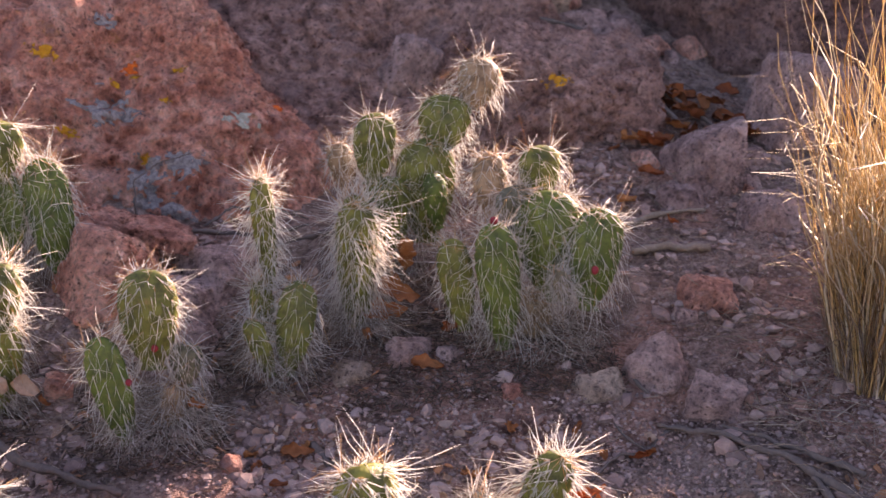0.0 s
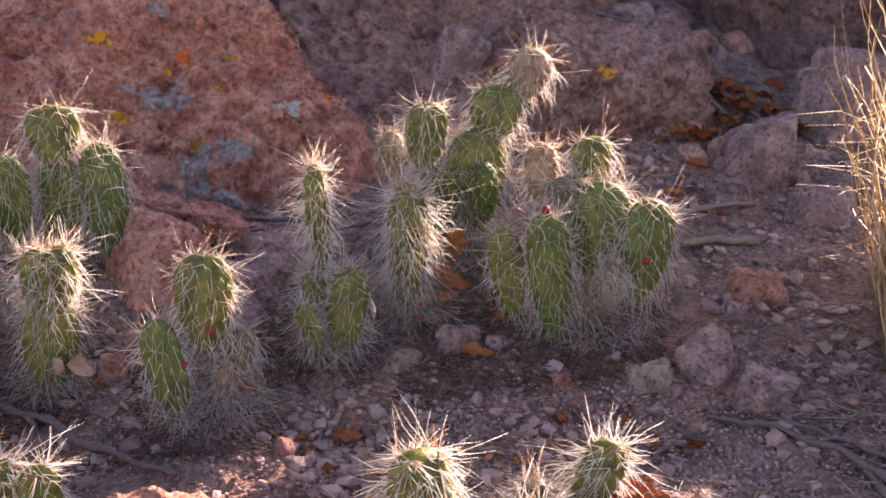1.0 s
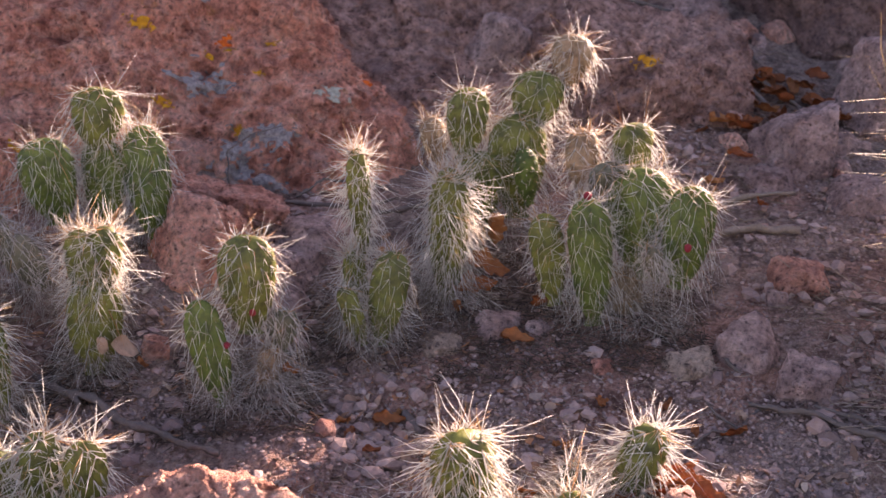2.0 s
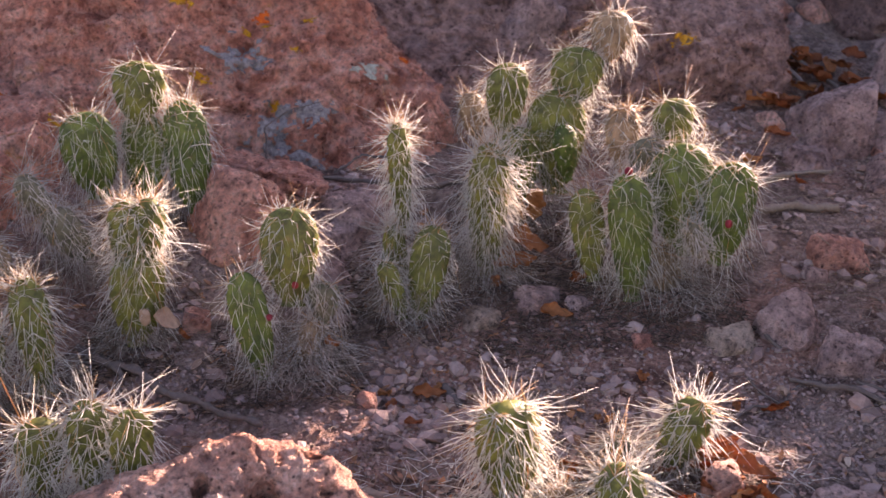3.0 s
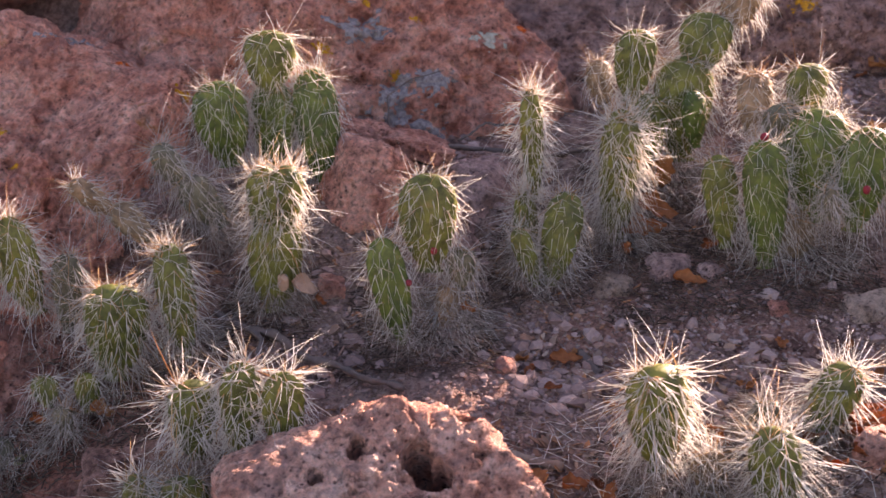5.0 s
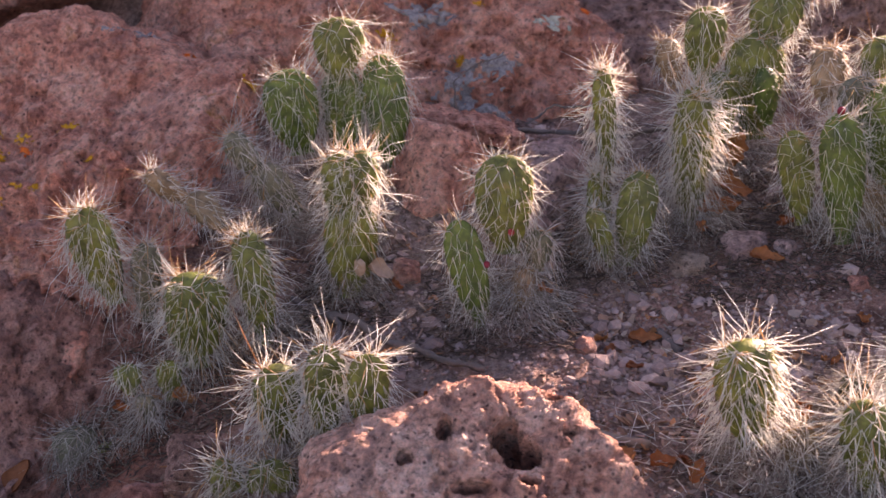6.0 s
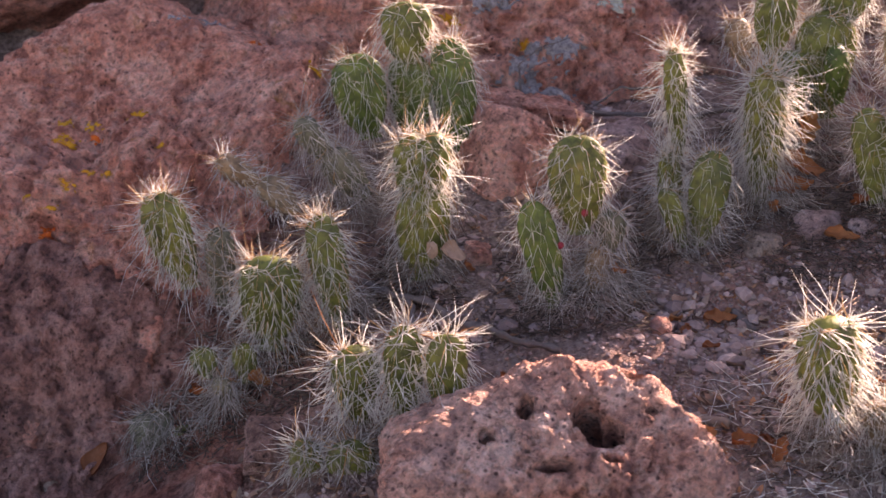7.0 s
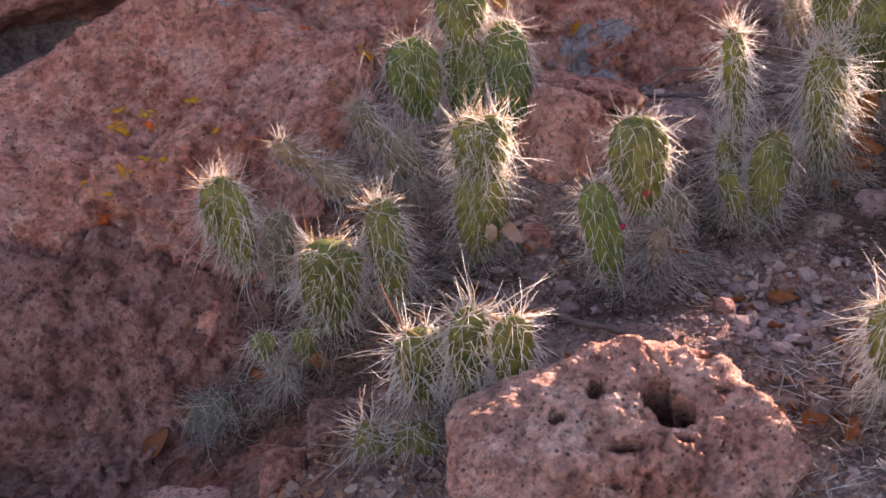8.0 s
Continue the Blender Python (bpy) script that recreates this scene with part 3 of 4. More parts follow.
# ---- gravel ----
def gravel(count, x, y, dense, s, label, squash=0.8):
    """Angular chips of stone strewn where dense is high."""
    bm = bmesh.new()
    bmesh.ops.create_icosphere(bm, subdivisions=1, radius=1.0)
    base = np.array([v.co[:] for v in bm.verts])
    tri = np.array([[q.index for q in f.verts] for f in bm.faces])
    bm.free()
    keep = np.argsort(-(dense + RNG.normal(0, 0.8, len(x))))[:count]
    x, y = x[keep], y[keep]
    shapes = []
    for _ in range(40):
        cutting = RNG.normal(0, 1, (7, 3))
        cutting /= np.linalg.norm(cutting, axis=1, keepdims=True)
        reach = np.maximum(base @ cutting.T / RNG.uniform(0.55, 1.0, 7), 0.85).max(1)
        shapes.append(base / reach[:, None] * RNG.uniform(0.7, 1.3, (1, 3)))
    which, ang = RNG.integers(0, 40, count), RNG.uniform(0, 6.283, count)
    v = np.stack(shapes)[which] * s[:, None, None] * np.array([1.3, 1.1, squash])
    tip = RNG.normal(0, 0.35, count)[:, None]
    v = np.stack([v[..., 0], v[..., 1] * np.cos(tip) - v[..., 2] * np.sin(tip), v[..., 1] * np.sin(tip) + v[..., 2] * np.cos(tip)], -1)
    ca, sa = np.cos(ang)[:, None], np.sin(ang)[:, None]
    vx, vy = v[..., 0] * ca - v[..., 1] * sa, v[..., 0] * sa + v[..., 1] * ca
    z = ground_z(x, y) + s * 0.18
    v = np.stack([vx + x[:, None], vy + y[:, None], v[..., 2] + z[:, None]], -1).reshape(-1, 3)
    f = (tri[None] + (np.arange(count) * len(base))[:, None, None]).reshape(-1, 3)
    tagged(mesh_object("gravel", v, f.tolist(), PEBBLE, smooth=False), label, "gravel", kind="stuff")


GX, GY = RNG.uniform(-1.0, 0.7, 130000), RNG.uniform(-0.68, 0.75, 130000)
gravel(48000, GX, GY, vnoise(np.c_[GX * 9, GY * 9, GX * 0], 61) + 1.1 * np.exp(-((GY + 0.3) / 0.2) ** 2) - 2.5 * ((GX < -0.62) & (GY < 0)),
       0.0008 + 0.0022 * RNG.random(48000) ** 2.4, "loose gravel and grit scattered over the soil")
# coarser clods gather in the trodden hollow between the plants
GX, GY = RNG.uniform(-0.5, 0.6, 16000), RNG.uniform(-0.62, 0.5, 16000)
gravel(2200, GX, GY, 1.3 * vnoise(np.c_[GX * 11, GY * 11, GX * 0], 63) + 1.6 * np.exp(-((GY + 0.27) / 0.13) ** 2 - ((GX + 0.1) / 0.28) ** 2),
       0.0028 + 0.0085 * RNG.random(2200) ** 2.8, "coarse angular clods of pale stone among grit", 0.7)


def litter(name, label, count, x0, x1, y0, y1, mat, size, radius, lift=0.004):
    x, y = RNG.uniform(x0, x1, count), RNG.uniform(y0, y1, count)
    z = ground_z(x, y) + RNG.uniform(0.0, lift, count)
    ang, length = RNG.uniform(0, 6.283, count), size * RNG.uniform(0.3, 1.2, count)
    d = np.c_[np.cos(ang), np.sin(ang), RNG.normal(0.1, 0.22, count)] * length[:, None]
    root = np.c_[x, y, z]
    tip = root + d
    tip[:, 2] = np.maximum(tip[:, 2], ground_z(tip[:, 0], tip[:, 1]) + 0.001)
    v, f = needles(root, tip, RNG.normal(0, 0.1, (count, 3)) * length[:, None] * [1, 1, 0.4], radius * RNG.uniform(0.5, 1.3, count))
    tagged(mesh_object(name, v, f, mat), label, "plant litter", kind="stuff")


litter("dry_litter", "scattered dry stalks and bark crumbs on soil", 2600, -0.75, 0.6, -0.6, 0.15, LITTER, 0.025, 0.0007)
litter("dry_litter", "dead twigs and stalks littering the back slope", 500, -0.1, 0.75, 0.15, 0.8, LITTER, 0.06, 0.0012, 0.01)
litter("dry_spine_litter", "bleached fallen spines and straw in sunlight", 900, -0.30, 0.25, -0.62, -0.36, SPINE, 0.04, 0.0006, 0.01)
litter("dry_litter", "dry stalks at the foot of the grass", 500, 0.36, 0.68, -0.45, 0.0, LITTER, 0.07, 0.0008, 0.012)

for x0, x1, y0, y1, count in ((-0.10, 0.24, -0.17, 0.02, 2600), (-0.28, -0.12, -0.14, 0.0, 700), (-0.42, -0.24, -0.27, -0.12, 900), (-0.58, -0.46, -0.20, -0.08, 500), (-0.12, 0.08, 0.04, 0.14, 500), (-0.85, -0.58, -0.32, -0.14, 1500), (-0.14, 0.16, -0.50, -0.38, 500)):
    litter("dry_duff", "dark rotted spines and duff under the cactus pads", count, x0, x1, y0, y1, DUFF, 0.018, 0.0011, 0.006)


def chips(count):
    """Flat crumbs of bark and leaf on the soil."""
    x, y = RNG.uniform(-0.75, 0.6, count), RNG.uniform(-0.62, 0.12, count)
    keep = vnoise(np.c_[x * 7, y * 7, x * 0 + 4], 71) + RNG.normal(0, 0.4, count) - 1.2 * (x > 0.1) * (y > -0.33) + 0.5 * (y < -0.33) > 0.0
    x, y = x[keep], y[keep]
    n = len(x)
    s, ang, tip, tw = 0.0014 + 0.0042 * RNG.random(n) ** 2.5, RNG.uniform(0, 6.283, n), RNG.normal(0, 0.5, n), RNG.normal(0, 0.5, n)
    shape = np.array([(-1.6, -0.5), (-0.3, -0.9), (1.3, -0.5), (1.7, 0.3), (0.2, 0.9), (-1.2, 0.6)])
    p = shape[None] * s[:, None, None] * RNG.uniform(0.6, 1.3, (n, 6, 1))
    ca, sa = np.cos(ang)[:, None], np.sin(ang)[:, None]
    px, py = p[..., 0] * ca - p[..., 1] * sa + x[:, None], p[..., 0] * sa + p[..., 1] * ca + y[:, None]
    pz = (ground_z(x, y) + 0.6 * s)[:, None] + p[..., 0] * tip[:, None] + p[..., 1] * tw[:, None]
    top = np.stack([px, py, pz + 0.0004], -1)
    low = np.stack([px, py, pz - 0.0006], -1)
    v = np.concatenate([top, low], 1).reshape(-1, 3)
    f = []
    for k in range(n):
        o = 12 * k
        f.append(tuple(range(o, o + 6)))
        f.append(tuple(range(o + 11, o + 5, -1)))
        f += [(o + j, o + 6 + j, o + 6 + (j + 1) % 6, o + (j + 1) % 6) for j in range(6)]
    tagged(mesh_object("bark_crumbs", v, f, CRUMB, smooth=False), "crumbs of bark and dead leaf on soil", "plant litter", kind="stuff")


chips(9000)


# ---- cactus ----
STYLE = {  # skin, spines per areole, length, share of rust colour, how closely the spines lie on the pad
    'g': (PAD_OLIVE, 2.8, 0.038, 0.07, 0.62),
    'f': (PAD_GREEN, 2.6, 0.043, 0.04, 0.80),
    'h': (PAD_OLIVE, 4.4, 0.041, 0.16, 0.50),
    'H': (PAD_OLIVE, 5.4, 0.048, 0.05, 0.50),
    's': (PAD_GREY, 4.5, 0.048, 0.03, 0.60),
    'd': (PAD_DRY, 5.0, 0.034, 0.2, 0.4),
    'b': (PAD_GREEN, 2.0, 0.010, 0.0, 0.2)}


def cactus(label, pads, skirt, spread, stout=1.0):
    low = min(pads, key=lambda q: q[2])
    base = np.array([low[0], low[1], min(low[2], gz(low[0], low[1]))])
    plant = new("prickly_pear")
    plant.location = base
    tagged(plant, label, "cactus", "prickly pear cacti")
    for bx, by, bz, tx, ty, tz, width, kind in pads:
        skin, per, size, rust, flat = STYLE[kind]
        size *= min(1.0, 0.35 + 0.65 * width / 0.045)
        rust *= 0.5 if stout > 1 else 1.0
        foot, top = np.array([bx, by, bz]) - base, np.array([tx, ty, tz]) - base
        up = top - foot
        height = np.linalg.norm(up)
        up = up / height
        turn = RNG.uniform(-0.35, 0.35)
        side = np.array([math.cos(turn), math.sin(turn), 0.0])
        side = side - up * (side @ up)
        side /= np.linalg.norm(side)
        out = np.cross(side, up)
        half_w = width / 2 * (1.14 if kind in 'gf' else 1.04)
        half_t = half_w * (0.42 if kind in 'gf' else 0.62)
        rows = max(4, round(height / 0.0165))
        cols = max(7, round(math.pi * (half_w + half_t) / 0.0150))
        wob = RNG.uniform(0, 9, 3)

        def surface(s, th, bump=True):
            q = s ** 1.2
            prof = np.maximum(0, 1 - np.abs(2 * q - 1.0) ** 2.5) ** 0.5
            prof = prof * (0.74 + 0.26 * q)
            foot_w = np.clip(1 - s / 0.16, 0, 1) * 0.42
            prof = np.maximum(prof, foot_w)
            k = 1.0 + 0.05 * np.sin(3 * th + wob[0]) * np.sin(4 * s + wob[1])
            if bump:
                a, b = math.pi * rows * s, cols * th / 2
                k = k + 0.060 * np.abs(np.cos(a + b) * np.cos(a - b))
            bend = 0.05 * width * np.sin(2.6 * s + wob[2])
            cx, cy = np.cos(th) * half_w * prof * k, np.sin(th) * half_t * prof * k + bend
            return foot + up * (height * s)[:, None] + side * cx[:, None] + out * cy[:, None]

        ns, nt = 4 * rows + 4, 4 * cols
        ss = 0.5 - 0.5 * np.cos(np.linspace(0, math.pi, ns))
        S, T = np.meshgrid(ss, np.linspace(0, 2 * math.pi, nt, endpoint=False), indexing='ij')
        v = surface(S.ravel(), T.ravel())
        f = [(i * nt + j, i * nt + (j + 1) % nt, (i + 1) * nt + (j + 1) % nt, (i + 1) * nt + j) for i in range(ns - 1) for j in range(nt)]
        pad = mesh_object("pad", v, f, skin, plant)
        # areoles in a diamond lattice
        lat = [(k / (2 * rows), l * math.pi / cols) for k in range(1, 2 * rows + 1) for l in range(2 * cols) if (k + l) % 2 == 0]
        lat = [q for q in lat if 0.05 < q[0] <= 0.985]
        lat += [(RNG.uniform(0.93, 0.999), RNG.uniform(0, 6.283)) for _ in range(8)]
        lat = np.array(lat) + RNG.normal(0, 1, (len(lat), 2)) * (0.010, 0.05)
        s, th = np.clip(lat[:, 0], 0.04, 0.998), lat[:, 1]
        pos = surface(s, th)
        inner = foot + up * (height * np.clip(s, 0, 0.84))[:, None]
        nrm = pos - inner
        nrm += out * (np.sin(th) * half_w * 0.6)[:, None]
        nrm /= np.linalg.norm(nrm, axis=1, keepdims=True) + 1e-9
        # little wool tufts
        tv, tf = needles(pos - nrm * 0.0006, pos + nrm * 0.0014, pos * 0, 0.0009)
        tagged(mesh_object("areole_wool", tv, tf, WOOL, pad), kind="stuff")
        for share, mat, nm in ((1 - rust, SPINE if kind != 's' else HOARY_SPINE, "spine_coat"), (rust, RUST_SPINE, "rust_spine_coat")):
            if share <= 0:
                continue
            want = per * share * np.where(s > 0.86, 1.25, 1.0)
            if nm == "rust_spine_coat":
                want = np.where(s > 0.9, 2.5 * want + 0.8, 0.6 * want)
            num = np.floor(want + RNG.random(len(s))).astype(int)
            idx = np.repeat(np.arange(len(s)), num)
            n = len(idx)
            if n == 0:
                continue
            crown = np.clip((s[idx] - 0.74) / 0.2, 0, 1)
            jit = RNG.normal(0, 1, (n, 3))
            jit -= nrm[idx] * np.sum(jit * nrm[idx], 1, keepdims=True)
            lying = np.clip(flat * (0.55 if stout > 1 else 1.0) + RNG.normal(0, 0.22, n), 0, 1) * (1 - crown)
            d = nrm[idx] * (1.05 - 0.85 * lying - 0.2 * crown)[:, None] + jit * (0.5 + (0.45 if stout > 1 else 0.2) * crown)[:, None]
            d -= up * ((1 - crown) * RNG.normal(0.85, 0.4, n))[:, None]
            d -= np.array([0, 0, 0.22]) * RNG.random((n, 1))
            d /= np.linalg.norm(d, axis=1, keepdims=True)
            ln = size * (0.9 + 0.1 * stout) * (0.25 + 1.15 * RNG.random(n) ** 1.6) * (1 - 0.16 * crown)
            ln *= np.where(RNG.random(n) < 0.10, 1.7, 1.0)
            root = pos[idx]
            sag = RNG.normal(0, 0.035, (n, 3)) * ln[:, None] + nrm[idx] * (0.09 * ln * (1 - crown))[:, None]
            sv, sf = needles(root, root + d * ln[:, None], sag, (0.00037 if kind in 'hHs' else 0.00033) * stout * RNG.uniform(0.65, 1.25, n) * np.where(RNG.random(n) < 0.12, 1.6, 1.0))
            tagged(mesh_object(nm, sv, sf, mat, pad), kind="stuff")
        if kind in 'hHgf':
            m = {'h': 22, 'H': 34, 'g': 9, 'f': 7}[kind]
            pick = RNG.choice(np.flatnonzero(s > (0.5 if stout > 1 else 0.35)), m)
            d = nrm[pick] * (1, 1, 0.45 if stout > 1 else 0.8) + RNG.normal(0, 0.4, (m, 3)) * (1.4, 1, 1) + np.array([0, 0, -0.1])
            d /= np.linalg.norm(d, axis=1, keepdims=True)
            ln = RNG.uniform(0.025, 0.062, m) * (1.5 if stout > 1 else 1.0) * (0.75 if kind in 'gf' else 1.0)
            sv, sf = needles(pos[pick], pos[pick] + d * ln[:, None], RNG.normal(0, 0.03, (m, 3)) * ln[:, None], 0.00045 * stout)
            tagged(mesh_object("long_spine_coat", sv, sf, SPINE, pad), kind="stuff")
    # skirt of old drooping spines round the foot
    n = int(skirt * 2.3)
    ang, rad = RNG.uniform(0, 6.283, n), spread * np.sqrt(RNG.random(n)) * 0.75
    mid = np.mean([[q[0], q[1]] for q in pads if q[2] < base[2] + 0.09], axis=0)
    x, y = mid[0] + np.cos(ang) * rad * 1.15, mid[1] + np.sin(ang) * rad * 0.8
    g = ground_z(x, y)
    rz = np.maximum(g, base[2] - 0.02) + RNG.uniform(0.004, 0.055, n) * np.clip(1.25 - rad / spread, 0.1, 1)
    ln = RNG.uniform(0.015, 0.07, n)
    d = np.c_[np.cos(ang) * 0.6 + RNG.normal(0, 0.5, n), np.sin(ang) * 0.5 + RNG.normal(0, 0.5, n), RNG.normal(-0.5, 0.5, n)]
    d /= np.linalg.norm(d, axis=1, keepdims=True)
    root = np.c_[x, y, rz]
    tip = root + d * ln[:, None]
    tip[:, 2] = np.maximum(tip[:, 2], np.maximum(ground_z(tip[:, 0], tip[:, 1]), base[2] - 0.03) + 0.002)
    bent, thick = RNG.normal(0, 0.09, (n, 3)) * ln[:, None], 0.00040 * RNG.uniform(0.6, 1.2, n)
    bleached = RNG.random(n) < 0.22
    for chosen, nm, mat, text in ((~bleached, "old_spine_mat", GREY_SPINE, "matted grey old spines round the foot"), (bleached, "bleached_spine_mat", HOARY_SPINE, "bleached long spines round the foot")):
        sv, sf = needles((root - base)[chosen], (tip - base)[chosen], bent[chosen], thick[chosen])
        tagged(mesh_object(nm, sv, sf, mat, plant, text), kind="stuff")
    return plant


cactus("tall prickly pear stem bristling with white spines above small pads",
       [(-0.197, -0.050, -0.046, -0.208, -0.045, 0.117, 0.035, 'H'),
        (-0.195, -0.045, 0.102, -0.209, -0.035, 0.244, 0.031, 'H'),
        (-0.172, -0.100, 0.009, -0.156, -0.085, 0.128, 0.047, 'g'),
        (-0.190, -0.112, 0.012, -0.219, -0.104, 0.086, 0.026, 'g')],
       260, 0.055)
cactus("stubby prickly pear covered in shaggy whitish spines by fallen orange leaves",
       [(-0.084, -0.020, 0.027, -0.093, -0.018, 0.218, 0.055, 'H')],
       260, 0.055)
cactus("broad clump of green prickly pear pads with red buds",
       [(0.050, -0.055, 0.052, 0.027, -0.050, 0.172, 0.043, 'g'),
        (0.099, -0.075, 0.035, 0.077, -0.066, 0.201, 0.053, 'f'),
        (0.168, -0.030, 0.085, 0.146, -0.020, 0.227, 0.084, 'f'),
        (0.206, -0.055, 0.082, 0.214, -0.045, 0.214, 0.064, 'f'),
        (0.171, -0.095, 0.105, 0.155, -0.095, 0.150, 0.024, 's'),
        (0.153, 0.030, 0.199, 0.140, 0.030, 0.272, 0.055, 'g'),
        (0.085, 0.030, 0.176, 0.081, 0.040, 0.259, 0.046, 'd'),
        (0.118, 0.000, 0.164, 0.109, 0.000, 0.228, 0.055, 's'),
        (0.144, -0.040, 0.016, 0.132, -0.030, 0.098, 0.066, 'd')],
       300, 0.095)
cactus("tall stacked prickly pear pads topped by a straw coloured spiny head",
       [(0.013, 0.110, 0.110, 0.001, 0.120, 0.255, 0.077, 'g'),
        (0.024, 0.120, 0.233, 0.034, 0.140, 0.310, 0.067, 'g'),
        (0.065, 0.140, 0.291, 0.081, 0.150, 0.359, 0.060, 'd'),
        (-0.066, 0.100, 0.194, -0.063, 0.110, 0.291, 0.056, 'g'),
        (-0.096, 0.120, 0.178, -0.114, 0.120, 0.244, 0.038, 'd'),
        (-0.044, 0.100, 0.089, -0.047, 0.100, 0.207, 0.068, 'g'),
        (0.024, 0.085, 0.139, 0.012, 0.085, 0.216, 0.036, 'b')],
       260, 0.070)
cactus("low prickly pear with two green pads carrying red bud scars",
       [(-0.321, -0.185, 0.060, -0.327, -0.180, 0.177, 0.065, 'g'),
        (-0.348, -0.215, -0.022, -0.380, -0.205, 0.106, 0.043, 'f'),
        (-0.287, -0.180, 0.034, -0.285, -0.180, 0.088, 0.040, 's'),
        (-0.303, -0.190, -0.014, -0.295, -0.180, 0.041, 0.034, 'd')],
       420, 0.075)
cactus("prickly pear with three green pads below a round top pad",
       [(-0.600, 0.060, 0.095, -0.619, 0.060, 0.210, 0.070, 'f'),
        (-0.547, 0.085, 0.086, -0.545, 0.085, 0.205, 0.064, 'f'),
        (-0.472, 0.070, 0.066, -0.496, 0.083, 0.226, 0.058, 'f'),
        (-0.550, 0.075, 0.194, -0.547, 0.080, 0.276, 0.065, 'g')],
       160, 0.060)
cactus("upright prickly pear stem with a crested white woolly top",
       [(-0.513, -0.145, -0.021, -0.507, -0.140, 0.100, 0.064, 'g'),
        (-0.516, -0.135, 0.061, -0.525, -0.130, 0.160, 0.054, 'h'),
        (-0.501, -0.135, 0.077, -0.496, -0.128, 0.163, 0.043, 'h')],
       200, 0.050)
cactus("slender prickly pear with a rusty orange spine tuft at its tip",
       [(-0.607, -0.210, -0.055, -0.628, -0.198, 0.085, 0.048, 'h')],
       160, 0.050)
cactus("dome shaped prickly pear pad draped with long pale spines",
       [(-0.690, -0.225, -0.081, -0.686, -0.221, 0.040, 0.081, 'h')],
       90, 0.050)
cactus("leaning prickly pear pad with reddish spines against a boulder",
       [(-0.798, -0.170, -0.024, -0.829, -0.175, 0.101, 0.064, 'h'),
        (-0.762, -0.170, -0.049, -0.756, -0.170, 0.054, 0.040, 's')],
       40, 0.040)
cactus("withered reclining prickly pear with pale straw tip",
       [(-0.720, -0.080, 0.074, -0.776, -0.080, 0.111, 0.038, 'd'),
        (-0.676, -0.090, 0.042, -0.722, -0.080, 0.083, 0.040, 'd')],
       60, 0.040)
cactus("grey half dead prickly pear slumped against a boulder",
       [(-0.593, -0.040, 0.045, -0.642, -0.030, 0.106, 0.052, 's'),
        (-0.637, -0.030, 0.091, -0.681, -0.020, 0.146, 0.044, 's')],
       160, 0.050)
cactus("tiny prickly pear pads half buried in dry spines",
       [(-0.763, -0.255, -0.106, -0.769, -0.250, -0.067, 0.034, 'g'),
        (-0.717, -0.255, -0.112, -0.718, -0.250, -0.061, 0.029, 'g'),
        (-0.742, -0.268, -0.135, -0.744, -0.266, -0.098, 0.026, 's')],
       110, 0.045)
cactus("bleached dead cactus tuft of matted spines on dirt",
       [(-0.830, -0.262, -0.225, -0.846, -0.245, -0.160, 0.060, 's'),
        (-0.800, -0.262, -0.215, -0.797, -0.258, -0.172, 0.028, 'g')],
       150, 0.055)
cactus("cluster of three sunlit prickly pear pads behind a pitted rock",
       [(-0.559, -0.385, -0.085, -0.566, -0.375, 0.006, 0.057, 'h'),
        (-0.508, -0.400, -0.070, -0.508, -0.395, 0.041, 0.046, 'h'),
        (-0.460, -0.410, -0.062, -0.463, -0.405, 0.035, 0.043, 'g')],
       80, 0.050, 1.3)
cactus("small prickly pear pads with long radiating white spines beside a rock",
       [(-0.610, -0.420, -0.173, -0.617, -0.420, -0.087, 0.041, 'h'),
        (-0.563, -0.430, -0.167, -0.563, -0.430, -0.076, 0.051, 'g')],
       120, 0.050, 1.3)
cactus("sunlit round prickly pear pad with a halo of white spines",
       [(-0.076, -0.445, -0.032, -0.088, -0.440, 0.079, 0.070, 'h'),
        (-0.021, -0.450, -0.073, -0.032, -0.450, -0.007, 0.040, 'd')],
       360, 0.075, 1.3)
cactus("pale shaggy prickly pear pad in leaf litter",
       [(0.040, -0.485, -0.069, 0.020, -0.480, 0.039, 0.053, 'h')],
       200, 0.060, 1.3)
cactus("small sunlit prickly pear pad leaning over orange leaf litter",
       [(0.082, -0.405, -0.021, 0.112, -0.398, 0.069, 0.048, 'h'),
        (0.036, -0.400, -0.030, 0.034, -0.400, 0.024, 0.035, 's')],
       200, 0.060, 1.3)


# ---- red buds on the pads ----
def bud(x, y, z, r, tall, label):
    s, t = np.meshgrid(np.linspace(0, 1, 9), np.linspace(0, 2 * math.pi, 12, endpoint=False), indexing='ij')
    prof = r * np.sqrt(np.maximum(0, 1 - (2 * s - 1) ** 2)) * (1 + 0.12 * np.cos(5 * t) * s)
    v = np.c_[(prof * np.cos(t)).ravel(), (prof * np.sin(t)).ravel(), ((s - 0.3) * tall).ravel()]
    f = [(i * 12 + j, i * 12 + (j + 1) % 12, (i + 1) * 12 + (j + 1) % 12, (i + 1) * 12 + j) for i in range(8) for j in range(12)]
    ob = mesh_object("cactus_bud", v, f, BUD)
    ob.location = (x, y, z)
    tagged(ob, label, "bud", "red cactus buds")


bud(0.077, -0.066, 0.200, 0.005, 0.012, "small crimson bud on top of a pad")
bud(0.203, -0.090, 0.146, 0.0045, 0.012, "reddish bud on the face of a pad")
bud(-0.317, -0.203, 0.090, 0.004, 0.009, "dark red bud on a pad face")
bud(-0.344, -0.222, 0.057, 0.004, 0.009, "dark red bud on a pad edge")


